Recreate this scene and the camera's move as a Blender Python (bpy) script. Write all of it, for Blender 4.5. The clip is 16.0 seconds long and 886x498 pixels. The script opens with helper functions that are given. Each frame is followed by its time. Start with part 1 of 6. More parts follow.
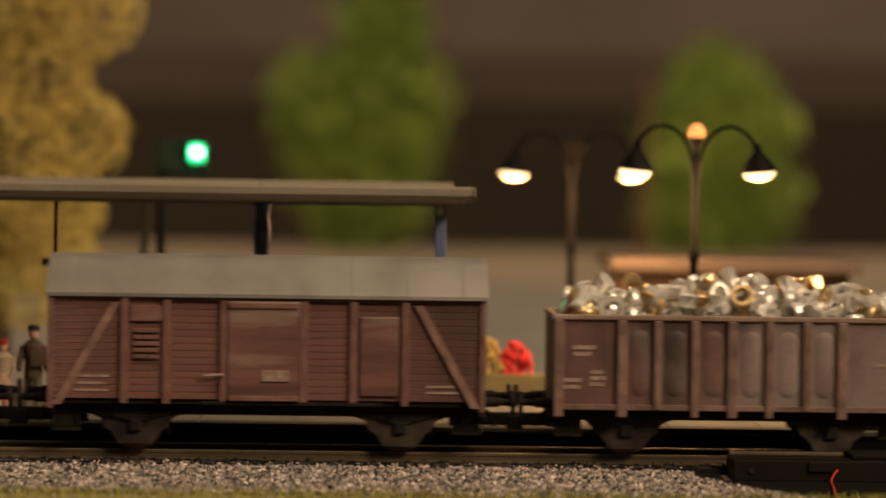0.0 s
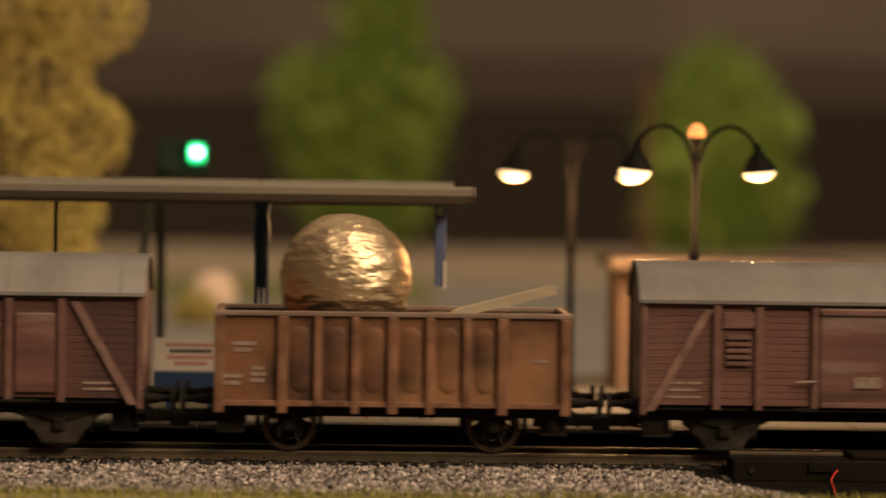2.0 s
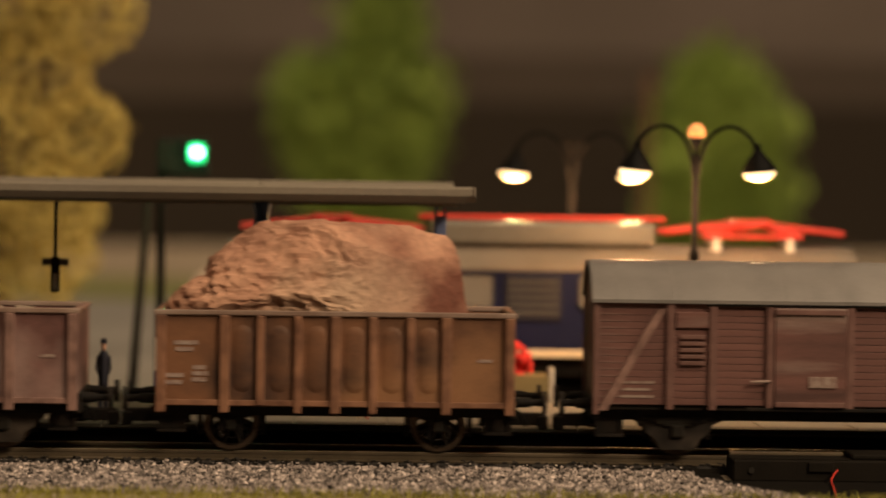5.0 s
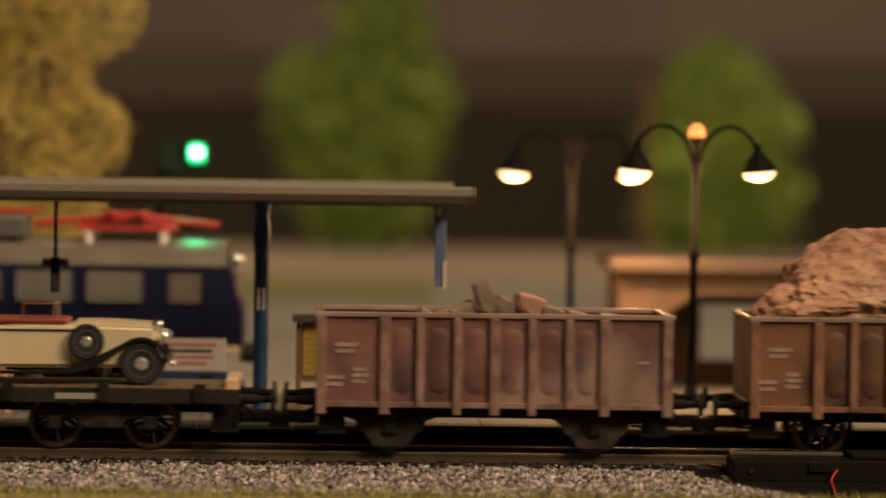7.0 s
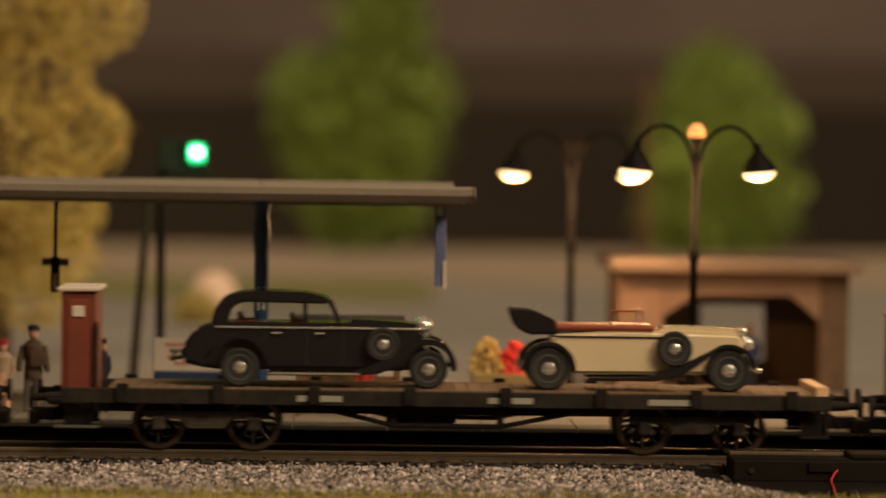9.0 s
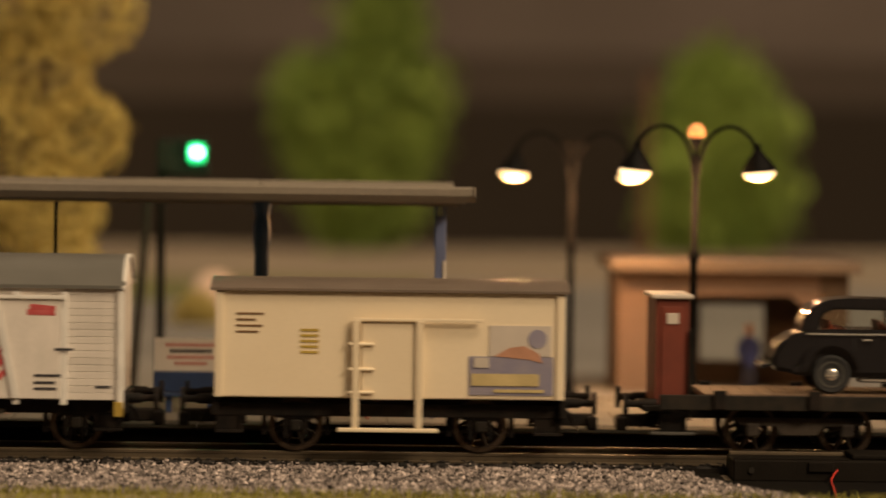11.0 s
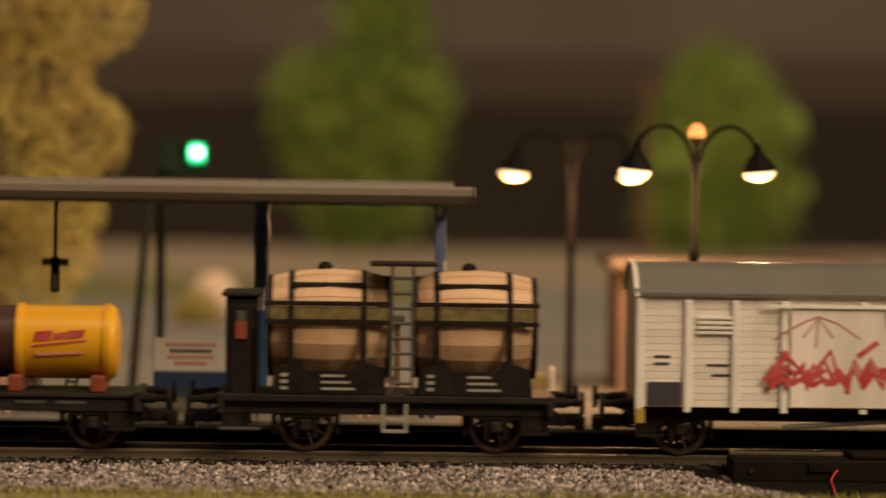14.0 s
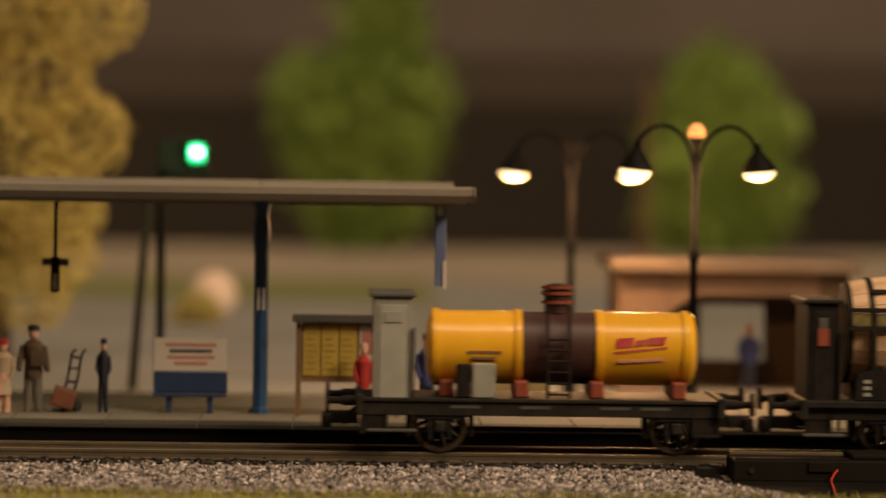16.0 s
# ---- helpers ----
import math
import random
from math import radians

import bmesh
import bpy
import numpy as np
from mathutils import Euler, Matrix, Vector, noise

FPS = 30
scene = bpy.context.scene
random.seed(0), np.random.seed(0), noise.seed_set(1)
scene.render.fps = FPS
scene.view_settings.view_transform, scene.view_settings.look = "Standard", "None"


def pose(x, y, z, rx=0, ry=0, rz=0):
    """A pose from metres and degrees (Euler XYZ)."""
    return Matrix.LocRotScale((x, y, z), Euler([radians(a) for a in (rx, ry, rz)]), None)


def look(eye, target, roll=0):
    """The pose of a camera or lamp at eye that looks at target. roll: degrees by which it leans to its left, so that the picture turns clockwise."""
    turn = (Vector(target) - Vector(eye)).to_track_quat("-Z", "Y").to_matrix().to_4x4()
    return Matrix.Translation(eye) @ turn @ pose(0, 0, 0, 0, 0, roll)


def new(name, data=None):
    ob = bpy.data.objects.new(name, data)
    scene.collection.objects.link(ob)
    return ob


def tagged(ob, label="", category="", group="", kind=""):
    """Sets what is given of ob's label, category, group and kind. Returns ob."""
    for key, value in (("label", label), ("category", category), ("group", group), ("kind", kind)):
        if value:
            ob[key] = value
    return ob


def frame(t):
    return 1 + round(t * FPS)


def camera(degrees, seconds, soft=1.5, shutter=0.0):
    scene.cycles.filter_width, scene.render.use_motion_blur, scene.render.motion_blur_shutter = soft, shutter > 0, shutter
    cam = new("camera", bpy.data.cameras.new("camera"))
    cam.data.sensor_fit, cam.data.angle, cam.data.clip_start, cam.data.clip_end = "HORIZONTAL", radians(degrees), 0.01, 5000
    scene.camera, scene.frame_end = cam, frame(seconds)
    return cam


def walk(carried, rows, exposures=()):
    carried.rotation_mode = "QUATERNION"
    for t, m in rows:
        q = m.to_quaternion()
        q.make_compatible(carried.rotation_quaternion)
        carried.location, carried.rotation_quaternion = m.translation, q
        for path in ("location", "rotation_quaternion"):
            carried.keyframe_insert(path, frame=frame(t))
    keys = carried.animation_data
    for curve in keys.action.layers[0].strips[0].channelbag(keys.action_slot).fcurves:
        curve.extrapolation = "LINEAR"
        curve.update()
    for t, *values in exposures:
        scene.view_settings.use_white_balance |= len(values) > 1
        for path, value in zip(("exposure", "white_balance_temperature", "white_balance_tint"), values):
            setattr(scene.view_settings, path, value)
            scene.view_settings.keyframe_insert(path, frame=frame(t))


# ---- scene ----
cam = camera(14.0, 16.0, 1.8, 0.5)
_eye = Vector((-0.020, -0.731, 0.0615))
_way = Vector((0.02791, 0.99920, -0.02850))
walk(cam, [(0.0, look(_eye, _eye + _way, 0.8)), (16.0, look(_eye, _eye + _way, 0.8))])
cam.data.dof.use_dof = True
cam.data.dof.focus_distance = 0.722
cam.data.dof.aperture_fstop = 16.0

# ---- light ----
MM = 0.001
SPEED = 0.05927          # metres a second along the track
world = bpy.data.worlds.new("world")
world.use_nodes = True
world.node_tree.nodes["Background"].inputs["Color"].default_value = (1.0, 0.78, 0.55, 1)
world.node_tree.nodes["Background"].inputs["Strength"].default_value = 0.05
scene.world = world


def area_lamp(name, eye, target, size, watts, colour):
    lamp = bpy.data.lights.new(name, "AREA")
    lamp.shape, lamp.size, lamp.size_y = "RECTANGLE", size[0], size[1]
    lamp.energy, lamp.color = watts, colour
    ob = new(name, lamp)
    ob.matrix_world = look(eye, target)
    return ob


def point_lamp(name, x, y, z, watts, colour, radius=1.5):
    lamp = bpy.data.lights.new(name, "POINT")
    lamp.energy, lamp.color, lamp.shadow_soft_size = watts, colour, radius * MM
    ob = new(name, lamp)
    ob.location = (x * MM, y * MM, z * MM)
    return ob


WARM = (1.0, 0.51, 0.21)
ROOM = (1.0, 0.752, 0.492)
area_lamp("unseen_ceiling_lamp", (0.4, -0.75, 1.75), (0.0, 0.1, 0.0), (1.2, 0.4), 18.5, ROOM)
# added out of view to lift the back wall and the far trees
area_lamp("unseen_ceiling_lamp", (-0.5, 1.5, 1.80), (-0.3, 3.0, 0.2), (2.4, 0.5), 26.0, ROOM)
# unseen fill, added from front right to brighten the train's near side
area_lamp("added_front_light", (1.55, -1.5, 1.45), (0.0, 0.0, 0.0), (0.8, 0.4), 42.0, ROOM)

# ---- materials ----


def shade(name, colour, rough=0.6, metal=0.0, other=None, scale=300.0, amount=0.5, grain=0.15, bump=0.15, fine=2500.0,
          stretch=(1, 1, 1), stain=None, stain_amount=0.0, spec=0.4, island=0.0, coat=0.0):
    m = bpy.data.materials.new(name)
    m.use_nodes = True
    n, l = m.node_tree.nodes, m.node_tree.links
    b = n["Principled BSDF"]
    b.inputs["Roughness"].default_value, b.inputs["Metallic"].default_value = rough, metal
    b.inputs["Specular IOR Level"].default_value = spec
    b.inputs["Coat Weight"].default_value = coat
    other = other or tuple(c * 0.55 for c in colour)
    tc = n.new("ShaderNodeTexCoord")
    mp = n.new("ShaderNodeMapping")
    mp.inputs["Scale"].default_value = stretch
    l.new(tc.outputs["Object"], mp.inputs["Vector"])
    a = n.new("ShaderNodeTexNoise")
    a.inputs["Scale"].default_value, a.inputs["Detail"].default_value = scale, 5.0
    l.new(mp.outputs[0], a.inputs["Vector"])
    f = n.new("ShaderNodeTexNoise")
    f.inputs["Scale"].default_value, f.inputs["Detail"].default_value = fine, 3.0
    l.new(mp.outputs[0], f.inputs["Vector"])
    ramp = n.new("ShaderNodeMapRange")
    ramp.inputs["From Min"].default_value, ramp.inputs["From Max"].default_value = 0.35, 0.68
    ramp.inputs["To Max"].default_value = amount
    l.new(a.outputs["Fac"], ramp.inputs["Value"])
    mix = n.new("ShaderNodeMix")
    mix.data_type = "RGBA"
    mix.inputs["A"].default_value, mix.inputs["B"].default_value = (*colour, 1), (*other, 1)
    l.new(ramp.outputs[0], mix.inputs["Factor"])
    out = mix.outputs["Result"]
    if stain:
        s = n.new("ShaderNodeTexNoise")
        s.inputs["Scale"].default_value, s.inputs["Detail"].default_value = scale * 0.35, 6.0
        l.new(mp.outputs[0], s.inputs["Vector"])
        r = n.new("ShaderNodeMapRange")
        r.inputs["From Min"].default_value, r.inputs["From Max"].default_value = 0.48, 0.62
        r.inputs["To Max"].default_value = stain_amount
        l.new(s.outputs["Fac"], r.inputs["Value"])
        k = n.new("ShaderNodeMix")
        k.data_type = "RGBA"
        k.inputs["B"].default_value = (*stain, 1)
        l.new(r.outputs[0], k.inputs["Factor"])
        l.new(out, k.inputs["A"])
        out = k.outputs["Result"]
    hsv = n.new("ShaderNodeHueSaturation")
    l.new(out, hsv.inputs["Color"])
    val = n.new("ShaderNodeMapRange")
    val.inputs["To Min"].default_value, val.inputs["To Max"].default_value = 1 - grain, 1 + grain
    l.new(f.outputs["Fac"], val.inputs["Value"])
    tone = val.outputs[0]
    if island:
        geo = n.new("ShaderNodeNewGeometry")
        v2 = n.new("ShaderNodeMapRange")
        v2.inputs["To Min"].default_value, v2.inputs["To Max"].default_value = 1 - island, 1 + island
        l.new(geo.outputs["Random Per Island"], v2.inputs["Value"])
        mul = n.new("ShaderNodeMath")
        mul.operation = "MULTIPLY"
        l.new(tone, mul.inputs[0])
        l.new(v2.outputs[0], mul.inputs[1])
        tone = mul.outputs[0]
    info = n.new("ShaderNodeObjectInfo")
    v3 = n.new("ShaderNodeMapRange")
    v3.inputs["To Min"].default_value, v3.inputs["To Max"].default_value = 0.92, 1.08
    l.new(info.outputs["Random"], v3.inputs["Value"])
    m2 = n.new("ShaderNodeMath")
    m2.operation = "MULTIPLY"
    l.new(tone, m2.inputs[0])
    l.new(v3.outputs[0], m2.inputs[1])
    l.new(m2.outputs[0], hsv.inputs["Value"])
    l.new(hsv.outputs[0], b.inputs["Base Color"])
    bp = n.new("ShaderNodeBump")
    bp.inputs["Strength"].default_value, bp.inputs["Distance"].default_value = bump, 0.0003
    l.new(f.outputs["Fac"], bp.inputs["Height"])
    l.new(bp.outputs[0], b.inputs["Normal"])
    return m


def glow(name, colour, strength):
    m = bpy.data.materials.new(name)
    m.use_nodes = True
    b = m.node_tree.nodes["Principled BSDF"]
    b.inputs["Base Color"].default_value = (*colour, 1)
    b.inputs["Emission Color"].default_value = (*colour, 1)
    b.inputs["Emission Strength"].default_value = strength
    return m


def glass(name, tint=(0.9, 0.92, 0.9)):
    m = bpy.data.materials.new(name)
    m.use_nodes = True
    b = m.node_tree.nodes["Principled BSDF"]
    b.inputs["Base Color"].default_value = (*tint, 1)
    b.inputs["Roughness"].default_value = 0.05
    b.inputs["Transmission Weight"].default_value = 1.0
    b.inputs["IOR"].default_value = 1.1
    return m


OXIDE = shade("oxide_red_paint", (0.175, 0.080, 0.067), 0.6, other=(0.072, 0.035, 0.031), scale=150, amount=0.9, grain=0.25, stain=(0.36, 0.265, 0.23), stain_amount=0.8, stretch=(0.28, 1, 2.2))
OXIDE_LIGHT = shade("oxide_red_trim", (0.195, 0.104, 0.088), 0.55, other=(0.105, 0.05, 0.044), scale=250, amount=0.8)
RUST = shade("rusty_steel", (0.20, 0.09, 0.044), 0.6, other=(0.055, 0.027, 0.018), scale=110, amount=1.0, stain=(0.31, 0.155, 0.075), stain_amount=0.75, stretch=(0.8, 1, 1))
RUST_B = shade("rusty_red_steel", (0.20, 0.092, 0.080), 0.6, other=(0.075, 0.036, 0.032), scale=110, amount=1.0, stain=(0.33, 0.225, 0.20), stain_amount=0.7)
RUST_C = shade("grimy_purple_brown_steel", (0.150, 0.075, 0.068), 0.6, other=(0.048, 0.034, 0.033), scale=120, amount=1.0, grain=0.25, stain=(0.27, 0.215, 0.20), stain_amount=0.7, stretch=(1, 1, 0.5))
# rib tones are lighter than the sides: light on the ribs put in
RUST_TRIM_C = shade("grimy_lit_rib_paint", (0.24, 0.145, 0.122), 0.55, other=(0.09, 0.055, 0.047), scale=250, amount=0.9)
RUST_TRIM = shade("rusty_lit_rib_steel", (0.29, 0.145, 0.086), 0.5, other=(0.11, 0.05, 0.032), scale=220, amount=0.9)
RUST_TRIM_B = shade("faded_lit_rib_paint", (0.31, 0.185, 0.155), 0.5, other=(0.12, 0.066, 0.056), scale=250, amount=0.9)
ROOF = shade("weathered_grey_roof", (0.225, 0.206, 0.193), 0.42, other=(0.145, 0.133, 0.127), scale=70, amount=0.9, stretch=(1, 1, 0.6), stain=(0.31, 0.29, 0.275), stain_amount=0.65, spec=0.7)
ROOF_BROWN = shade("brown_grey_roof", (0.17, 0.13, 0.10), 0.40, scale=90, amount=0.4, grain=0.08, spec=0.8)
ROOF_DARK = shade("grey_roof", (0.14, 0.135, 0.118), 0.42, scale=90, amount=0.35, grain=0.08, spec=0.7)
DUSTY = shade("dusty_axle_guard", (0.036, 0.028, 0.023), 0.75, other=(0.014, 0.011, 0.009), scale=260, amount=0.9, grain=0.3, stain=(0.10, 0.08, 0.062), stain_amount=0.6, spec=0.2)
RIM = shade("worn_pale_rim_steel", (0.36, 0.27, 0.22), 0.45, other=(0.17, 0.10, 0.075), scale=140, amount=0.9, stretch=(0.5, 1, 1))
# dark paint taken down to near black to carry the shade too
SHADED_BLACK = shade("shaded_black", (0.004, 0.0035, 0.003), 0.95, other=(0.009, 0.007, 0.006), scale=200, amount=0.6, spec=0.05)
BLACK = shade("black_underframe", (0.009, 0.008, 0.007), 0.7, other=(0.028, 0.019, 0.014), scale=300, amount=0.6, spec=0.15)
FRAME = shade("dark_grey_frame", (0.013, 0.012, 0.010), 0.6, other=(0.04, 0.03, 0.021), scale=300, amount=0.6, spec=0.2)
WHEEL = shade("wheel_steel", (0.022, 0.017, 0.013), 0.5, 0.4, other=(0.045, 0.03, 0.02), scale=400, amount=0.6)
TYRE = shade("bright_wheel_rim", (0.14, 0.10, 0.07), 0.4, 0.8, scale=500, amount=0.5)
CREAM = shade("cream_paint", (0.86, 0.735, 0.53), 0.42, other=(0.78, 0.64, 0.44), scale=80, amount=0.3, grain=0.05, bump=0.04)
WHITE = shade("off_white_paint", (0.86, 0.785, 0.71), 0.6, other=(0.58, 0.55, 0.48), scale=130, amount=0.6, grain=0.08, stretch=(1, 1, 0.35), stain=(0.46, 0.43, 0.38), stain_amount=0.35)
WHITE_TRIM = shade("white_trim", (0.84, 0.81, 0.75), 0.6, scale=200, amount=0.25, grain=0.06)
INK = shade("dark_lettering", (0.05, 0.045, 0.05), 0.7, scale=400, amount=0.3)
RED_INK = shade("red_paint", (0.50, 0.045, 0.05), 0.7, other=(0.60, 0.16, 0.15), scale=300, amount=0.6)
YELLOW = shade("yellow_tank_paint", (0.78, 0.40, 0.015), 0.38, other=(0.68, 0.32, 0.01), scale=90, amount=0.4, grain=0.04, bump=0.05, coat=0.2)
BROWN = shade("dark_brown_tank_paint", (0.055, 0.022, 0.018), 0.45, scale=150, amount=0.4)
WOOD = shade("barrel_wood", (0.70, 0.47, 0.29), 0.55, other=(0.52, 0.31, 0.17), scale=160, amount=0.7, stretch=(0.3, 3, 3))
PALE_WOOD = shade("pale_bare_timber", (0.52, 0.43, 0.31), 0.7, other=(0.40, 0.32, 0.22), scale=160, amount=0.7, stretch=(0.3, 3, 3))
DECK = shade("deck_planks", (0.17, 0.105, 0.06), 0.75, other=(0.08, 0.05, 0.03), scale=200, amount=0.8, stretch=(3, 0.3, 1))
GREY = shade("grey_paint", (0.34, 0.33, 0.28), 0.6, scale=150, amount=0.4, grain=0.06)
MAST_GREY = shade("weathered_mast_paint", (0.032, 0.027, 0.021), 0.8, scale=150, amount=0.4, spec=0.1)
GREY_DARK = shade("dark_grey_paint", (0.085, 0.08, 0.07), 0.65, scale=150, amount=0.4)
FADED = shade("faded_stencil_paint", (0.36, 0.28, 0.24), 0.8, other=(0.2, 0.12, 0.10), scale=900, amount=0.9)
BRICK_RED = shade("brick_red_paint", (0.19, 0.045, 0.027), 0.5, other=(0.11, 0.03, 0.02), scale=150, amount=0.7)
NAVY = shade("navy_bench_paint", (0.028, 0.052, 0.125), 0.5, scale=150, amount=0.5, grain=0.08)
BLUE = shade("blue_paint", (0.024, 0.078, 0.185), 0.4, scale=150, amount=0.5, grain=0.06)
LOCO_BLUE = shade("ultramarine_paint", (0.009, 0.012, 0.046), 0.4, scale=60, amount=0.3, grain=0.05)
PALE_BLUE = shade("pale_blue_paint", (0.16, 0.20, 0.36), 0.45, scale=150, amount=0.3)
RED = shade("bright_red_paint", (0.55, 0.045, 0.03), 0.45, scale=200, amount=0.4, grain=0.06)
CREAM_ROOF = shade("cream_roof_paint", (0.20, 0.175, 0.145), 0.35, scale=90, amount=0.5, grain=0.05, spec=0.6)
CAR_CREAM = shade("cream_car_lacquer", (0.66, 0.55, 0.36), 0.25, scale=60, amount=0.2, grain=0.03, bump=0.02, coat=0.4)
CAR_BLACK = shade("black_car_lacquer", (0.016, 0.015, 0.016), 0.16, scale=60, amount=0.2, grain=0.03, bump=0.02, coat=0.8, spec=0.7)
RUBBER = shade("rubber", (0.02, 0.02, 0.02), 0.8, scale=300, amount=0.3)
CHROME = shade("chrome", (0.92, 0.88, 0.80), 0.22, 0.8, scale=300, amount=0.2, grain=0.03, bump=0.02)
LEATHER = shade("red_leather", (0.26, 0.06, 0.03), 0.5, scale=300, amount=0.4)
CONCRETE = shade("platform_concrete", (0.20, 0.178, 0.145), 0.85, other=(0.135, 0.12, 0.097), scale=60, amount=0.7, grain=0.12)
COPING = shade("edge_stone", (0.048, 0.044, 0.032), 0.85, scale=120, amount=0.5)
CANOPY = shade("canopy_sheet", (0.25, 0.215, 0.165), 0.75, other=(0.16, 0.135, 0.105), scale=70, amount=0.6, stretch=(0.4, 1, 1))
POST_METAL = shade("dark_lamp_iron", (0.0045, 0.004, 0.0037), 0.55, scale=250, amount=0.5, spec=0.09)
GRAVEL = shade("ballast_stone", (0.43, 0.365, 0.335), 0.9, other=(0.07, 0.058, 0.052), scale=500, amount=1.0, grain=0.3, island=0.95)
# stones, bed and sleepers: the shade under the train is in these colours
SHADED_STONE = shade("shaded_ballast", (0.022, 0.018, 0.015), 0.9, scale=500, amount=0.6, grain=0.2, island=0.5)
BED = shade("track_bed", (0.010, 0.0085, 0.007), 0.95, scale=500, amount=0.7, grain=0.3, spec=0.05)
SLEEPER = shade("sleeper", (0.014, 0.011, 0.009), 0.85, scale=300, amount=0.5)
RAIL = shade("rail_side_rust", (0.105, 0.078, 0.046), 0.7, 0.0, other=(0.06, 0.043, 0.026), scale=200, amount=0.6)
RAIL_TOP = shade("rail_head_steel", (0.30, 0.235, 0.16), 0.5, 0.3, scale=200, amount=0.3, spec=0.4)
GRASS = shade("grass_fibre", (0.30, 0.27, 0.05), 0.8, other=(0.20, 0.20, 0.04), scale=200, amount=0.7, island=0.45)
EARTH = shade("layout_ground", (0.36, 0.28, 0.20), 0.95, other=(0.24, 0.20, 0.145), scale=9, amount=0.8, grain=0.12, fine=400)
LEAF = shade("ochre_foliage", (0.60, 0.49, 0.15), 0.85, other=(0.44, 0.35, 0.10), scale=60, amount=0.5, island=0.2)
LEAF_GREEN = shade("green_foliage", (0.31, 0.42, 0.080), 0.85, other=(0.17, 0.25, 0.045), scale=18, amount=0.8, island=0.35)
BARK = shade("bark", (0.10, 0.065, 0.04), 0.9, scale=300, amount=0.6)
PLASTER = shade("shelter_plaster", (0.195, 0.125, 0.086), 0.85, other=(0.145, 0.092, 0.063), scale=50, amount=0.6)
SHELTER_ROOF = shade("shelter_roof", (0.19, 0.138, 0.098), 0.45, scale=60, amount=0.5, spec=0.5)
TIMBER = shade("brown_timber", (0.20, 0.11, 0.05), 0.7, scale=150, amount=0.6, stretch=(0.4, 2, 2))
MOTOR = shade("brown_black_plastic", (0.009, 0.007, 0.005), 0.75, other=(0.014, 0.011, 0.008), scale=120, amount=0.6, spec=0.1)
ASPHALT = shade("grey_yard_surface", (0.27, 0.25, 0.225), 0.9, other=(0.18, 0.17, 0.155), scale=14, amount=0.8, fine=500)
TURF = shade("low_green_turf", (0.15, 0.17, 0.05), 0.95, other=(0.22, 0.18, 0.08), scale=25, amount=0.7, fine=600)
POSTER_YELLOW = shade("yellow_poster", (0.50, 0.36, 0.06), 0.6, other=(0.38, 0.24, 0.05), scale=200, amount=0.6)
PRINT_LINES = shade("brown_print", (0.34, 0.225, 0.05), 0.6, scale=300, amount=0.4)
ADVERT_BLUE = shade("faded_blue_print", (0.25, 0.235, 0.32), 0.5, other=(0.36, 0.32, 0.35), scale=200, amount=0.6)
ADVERT_RED = shade("faded_orange_print", (0.52, 0.27, 0.17), 0.5, scale=200, amount=0.5)
ADVERT_YELLOW = shade("faded_yellow_print", (0.58, 0.46, 0.22), 0.5, scale=200, amount=0.4)
TROUGH = shade("olive_brown_boards", (0.27, 0.20, 0.085), 0.7, scale=150, amount=0.5, stretch=(0.4, 2, 2))
FLOWER_RED = shade("red_flock", (0.80, 0.055, 0.045), 0.9, scale=300, amount=0.3)
FLOWER_YELLOW = shade("yellow_flock", (0.58, 0.40, 0.13), 0.9, scale=300, amount=0.5)
RUBBLE_GREY = shade("grey_brown_stone", (0.30, 0.235, 0.18), 0.9, other=(0.17, 0.125, 0.095), scale=150, amount=0.8, grain=0.3, bump=0.6, fine=900)
POSTER_OLIVE = shade("olive_sign_paint", (0.20, 0.16, 0.055), 0.6, other=(0.09, 0.075, 0.03), scale=500, amount=0.9)
POSTER_PALE = shade("pale_sign_board", (0.62, 0.55, 0.47), 0.6, scale=120, amount=0.2, grain=0.05)
POSTER_RED = shade("faded_red_print", (0.50, 0.22, 0.18), 0.6, scale=200, amount=0.3)
# three tones that paint the back wall's brightening towards the top
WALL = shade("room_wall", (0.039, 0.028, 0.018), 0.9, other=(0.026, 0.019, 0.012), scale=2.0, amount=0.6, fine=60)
WALL_MID = shade("room_wall_step", (0.10, 0.076, 0.059), 0.9, other=(0.065, 0.049, 0.037), scale=2.0, amount=0.6, fine=60)
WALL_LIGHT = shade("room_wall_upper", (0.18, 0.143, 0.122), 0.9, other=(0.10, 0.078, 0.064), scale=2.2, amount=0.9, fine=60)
ROOM_FLOOR = shade("room_floor", (0.10, 0.08, 0.06), 0.7, scale=2, amount=0.4, fine=40)
CEILING = shade("room_ceiling", (0.35, 0.31, 0.27), 0.9, scale=2, amount=0.3, fine=40)
ROCK = shade("red_rock", (0.56, 0.31, 0.205), 0.8, other=(0.17, 0.062, 0.04), scale=60, amount=1.0, grain=0.35, bump=0.8, fine=800, stain=(0.70, 0.50, 0.35), stain_amount=0.6)
GOLD = shade("crinkled_gold_foil", (0.86, 0.68, 0.46), 0.40, 0.9, other=(0.66, 0.48, 0.28), scale=120, amount=0.6, grain=0.12, bump=0.25, fine=500, stretch=(1, 1, 2.5))
SILVER = shade("crushed_can_metal", (0.92, 0.89, 0.84), 0.26, 0.55, other=(0.62, 0.58, 0.52), scale=250, amount=0.7)
BRASS = shade("brass_scrap", (0.70, 0.50, 0.24), 0.3, 0.75, scale=250, amount=0.5)
SKIN = shade("figure_pale_paint", (0.72, 0.42, 0.30), 0.6, scale=300, amount=0.2)
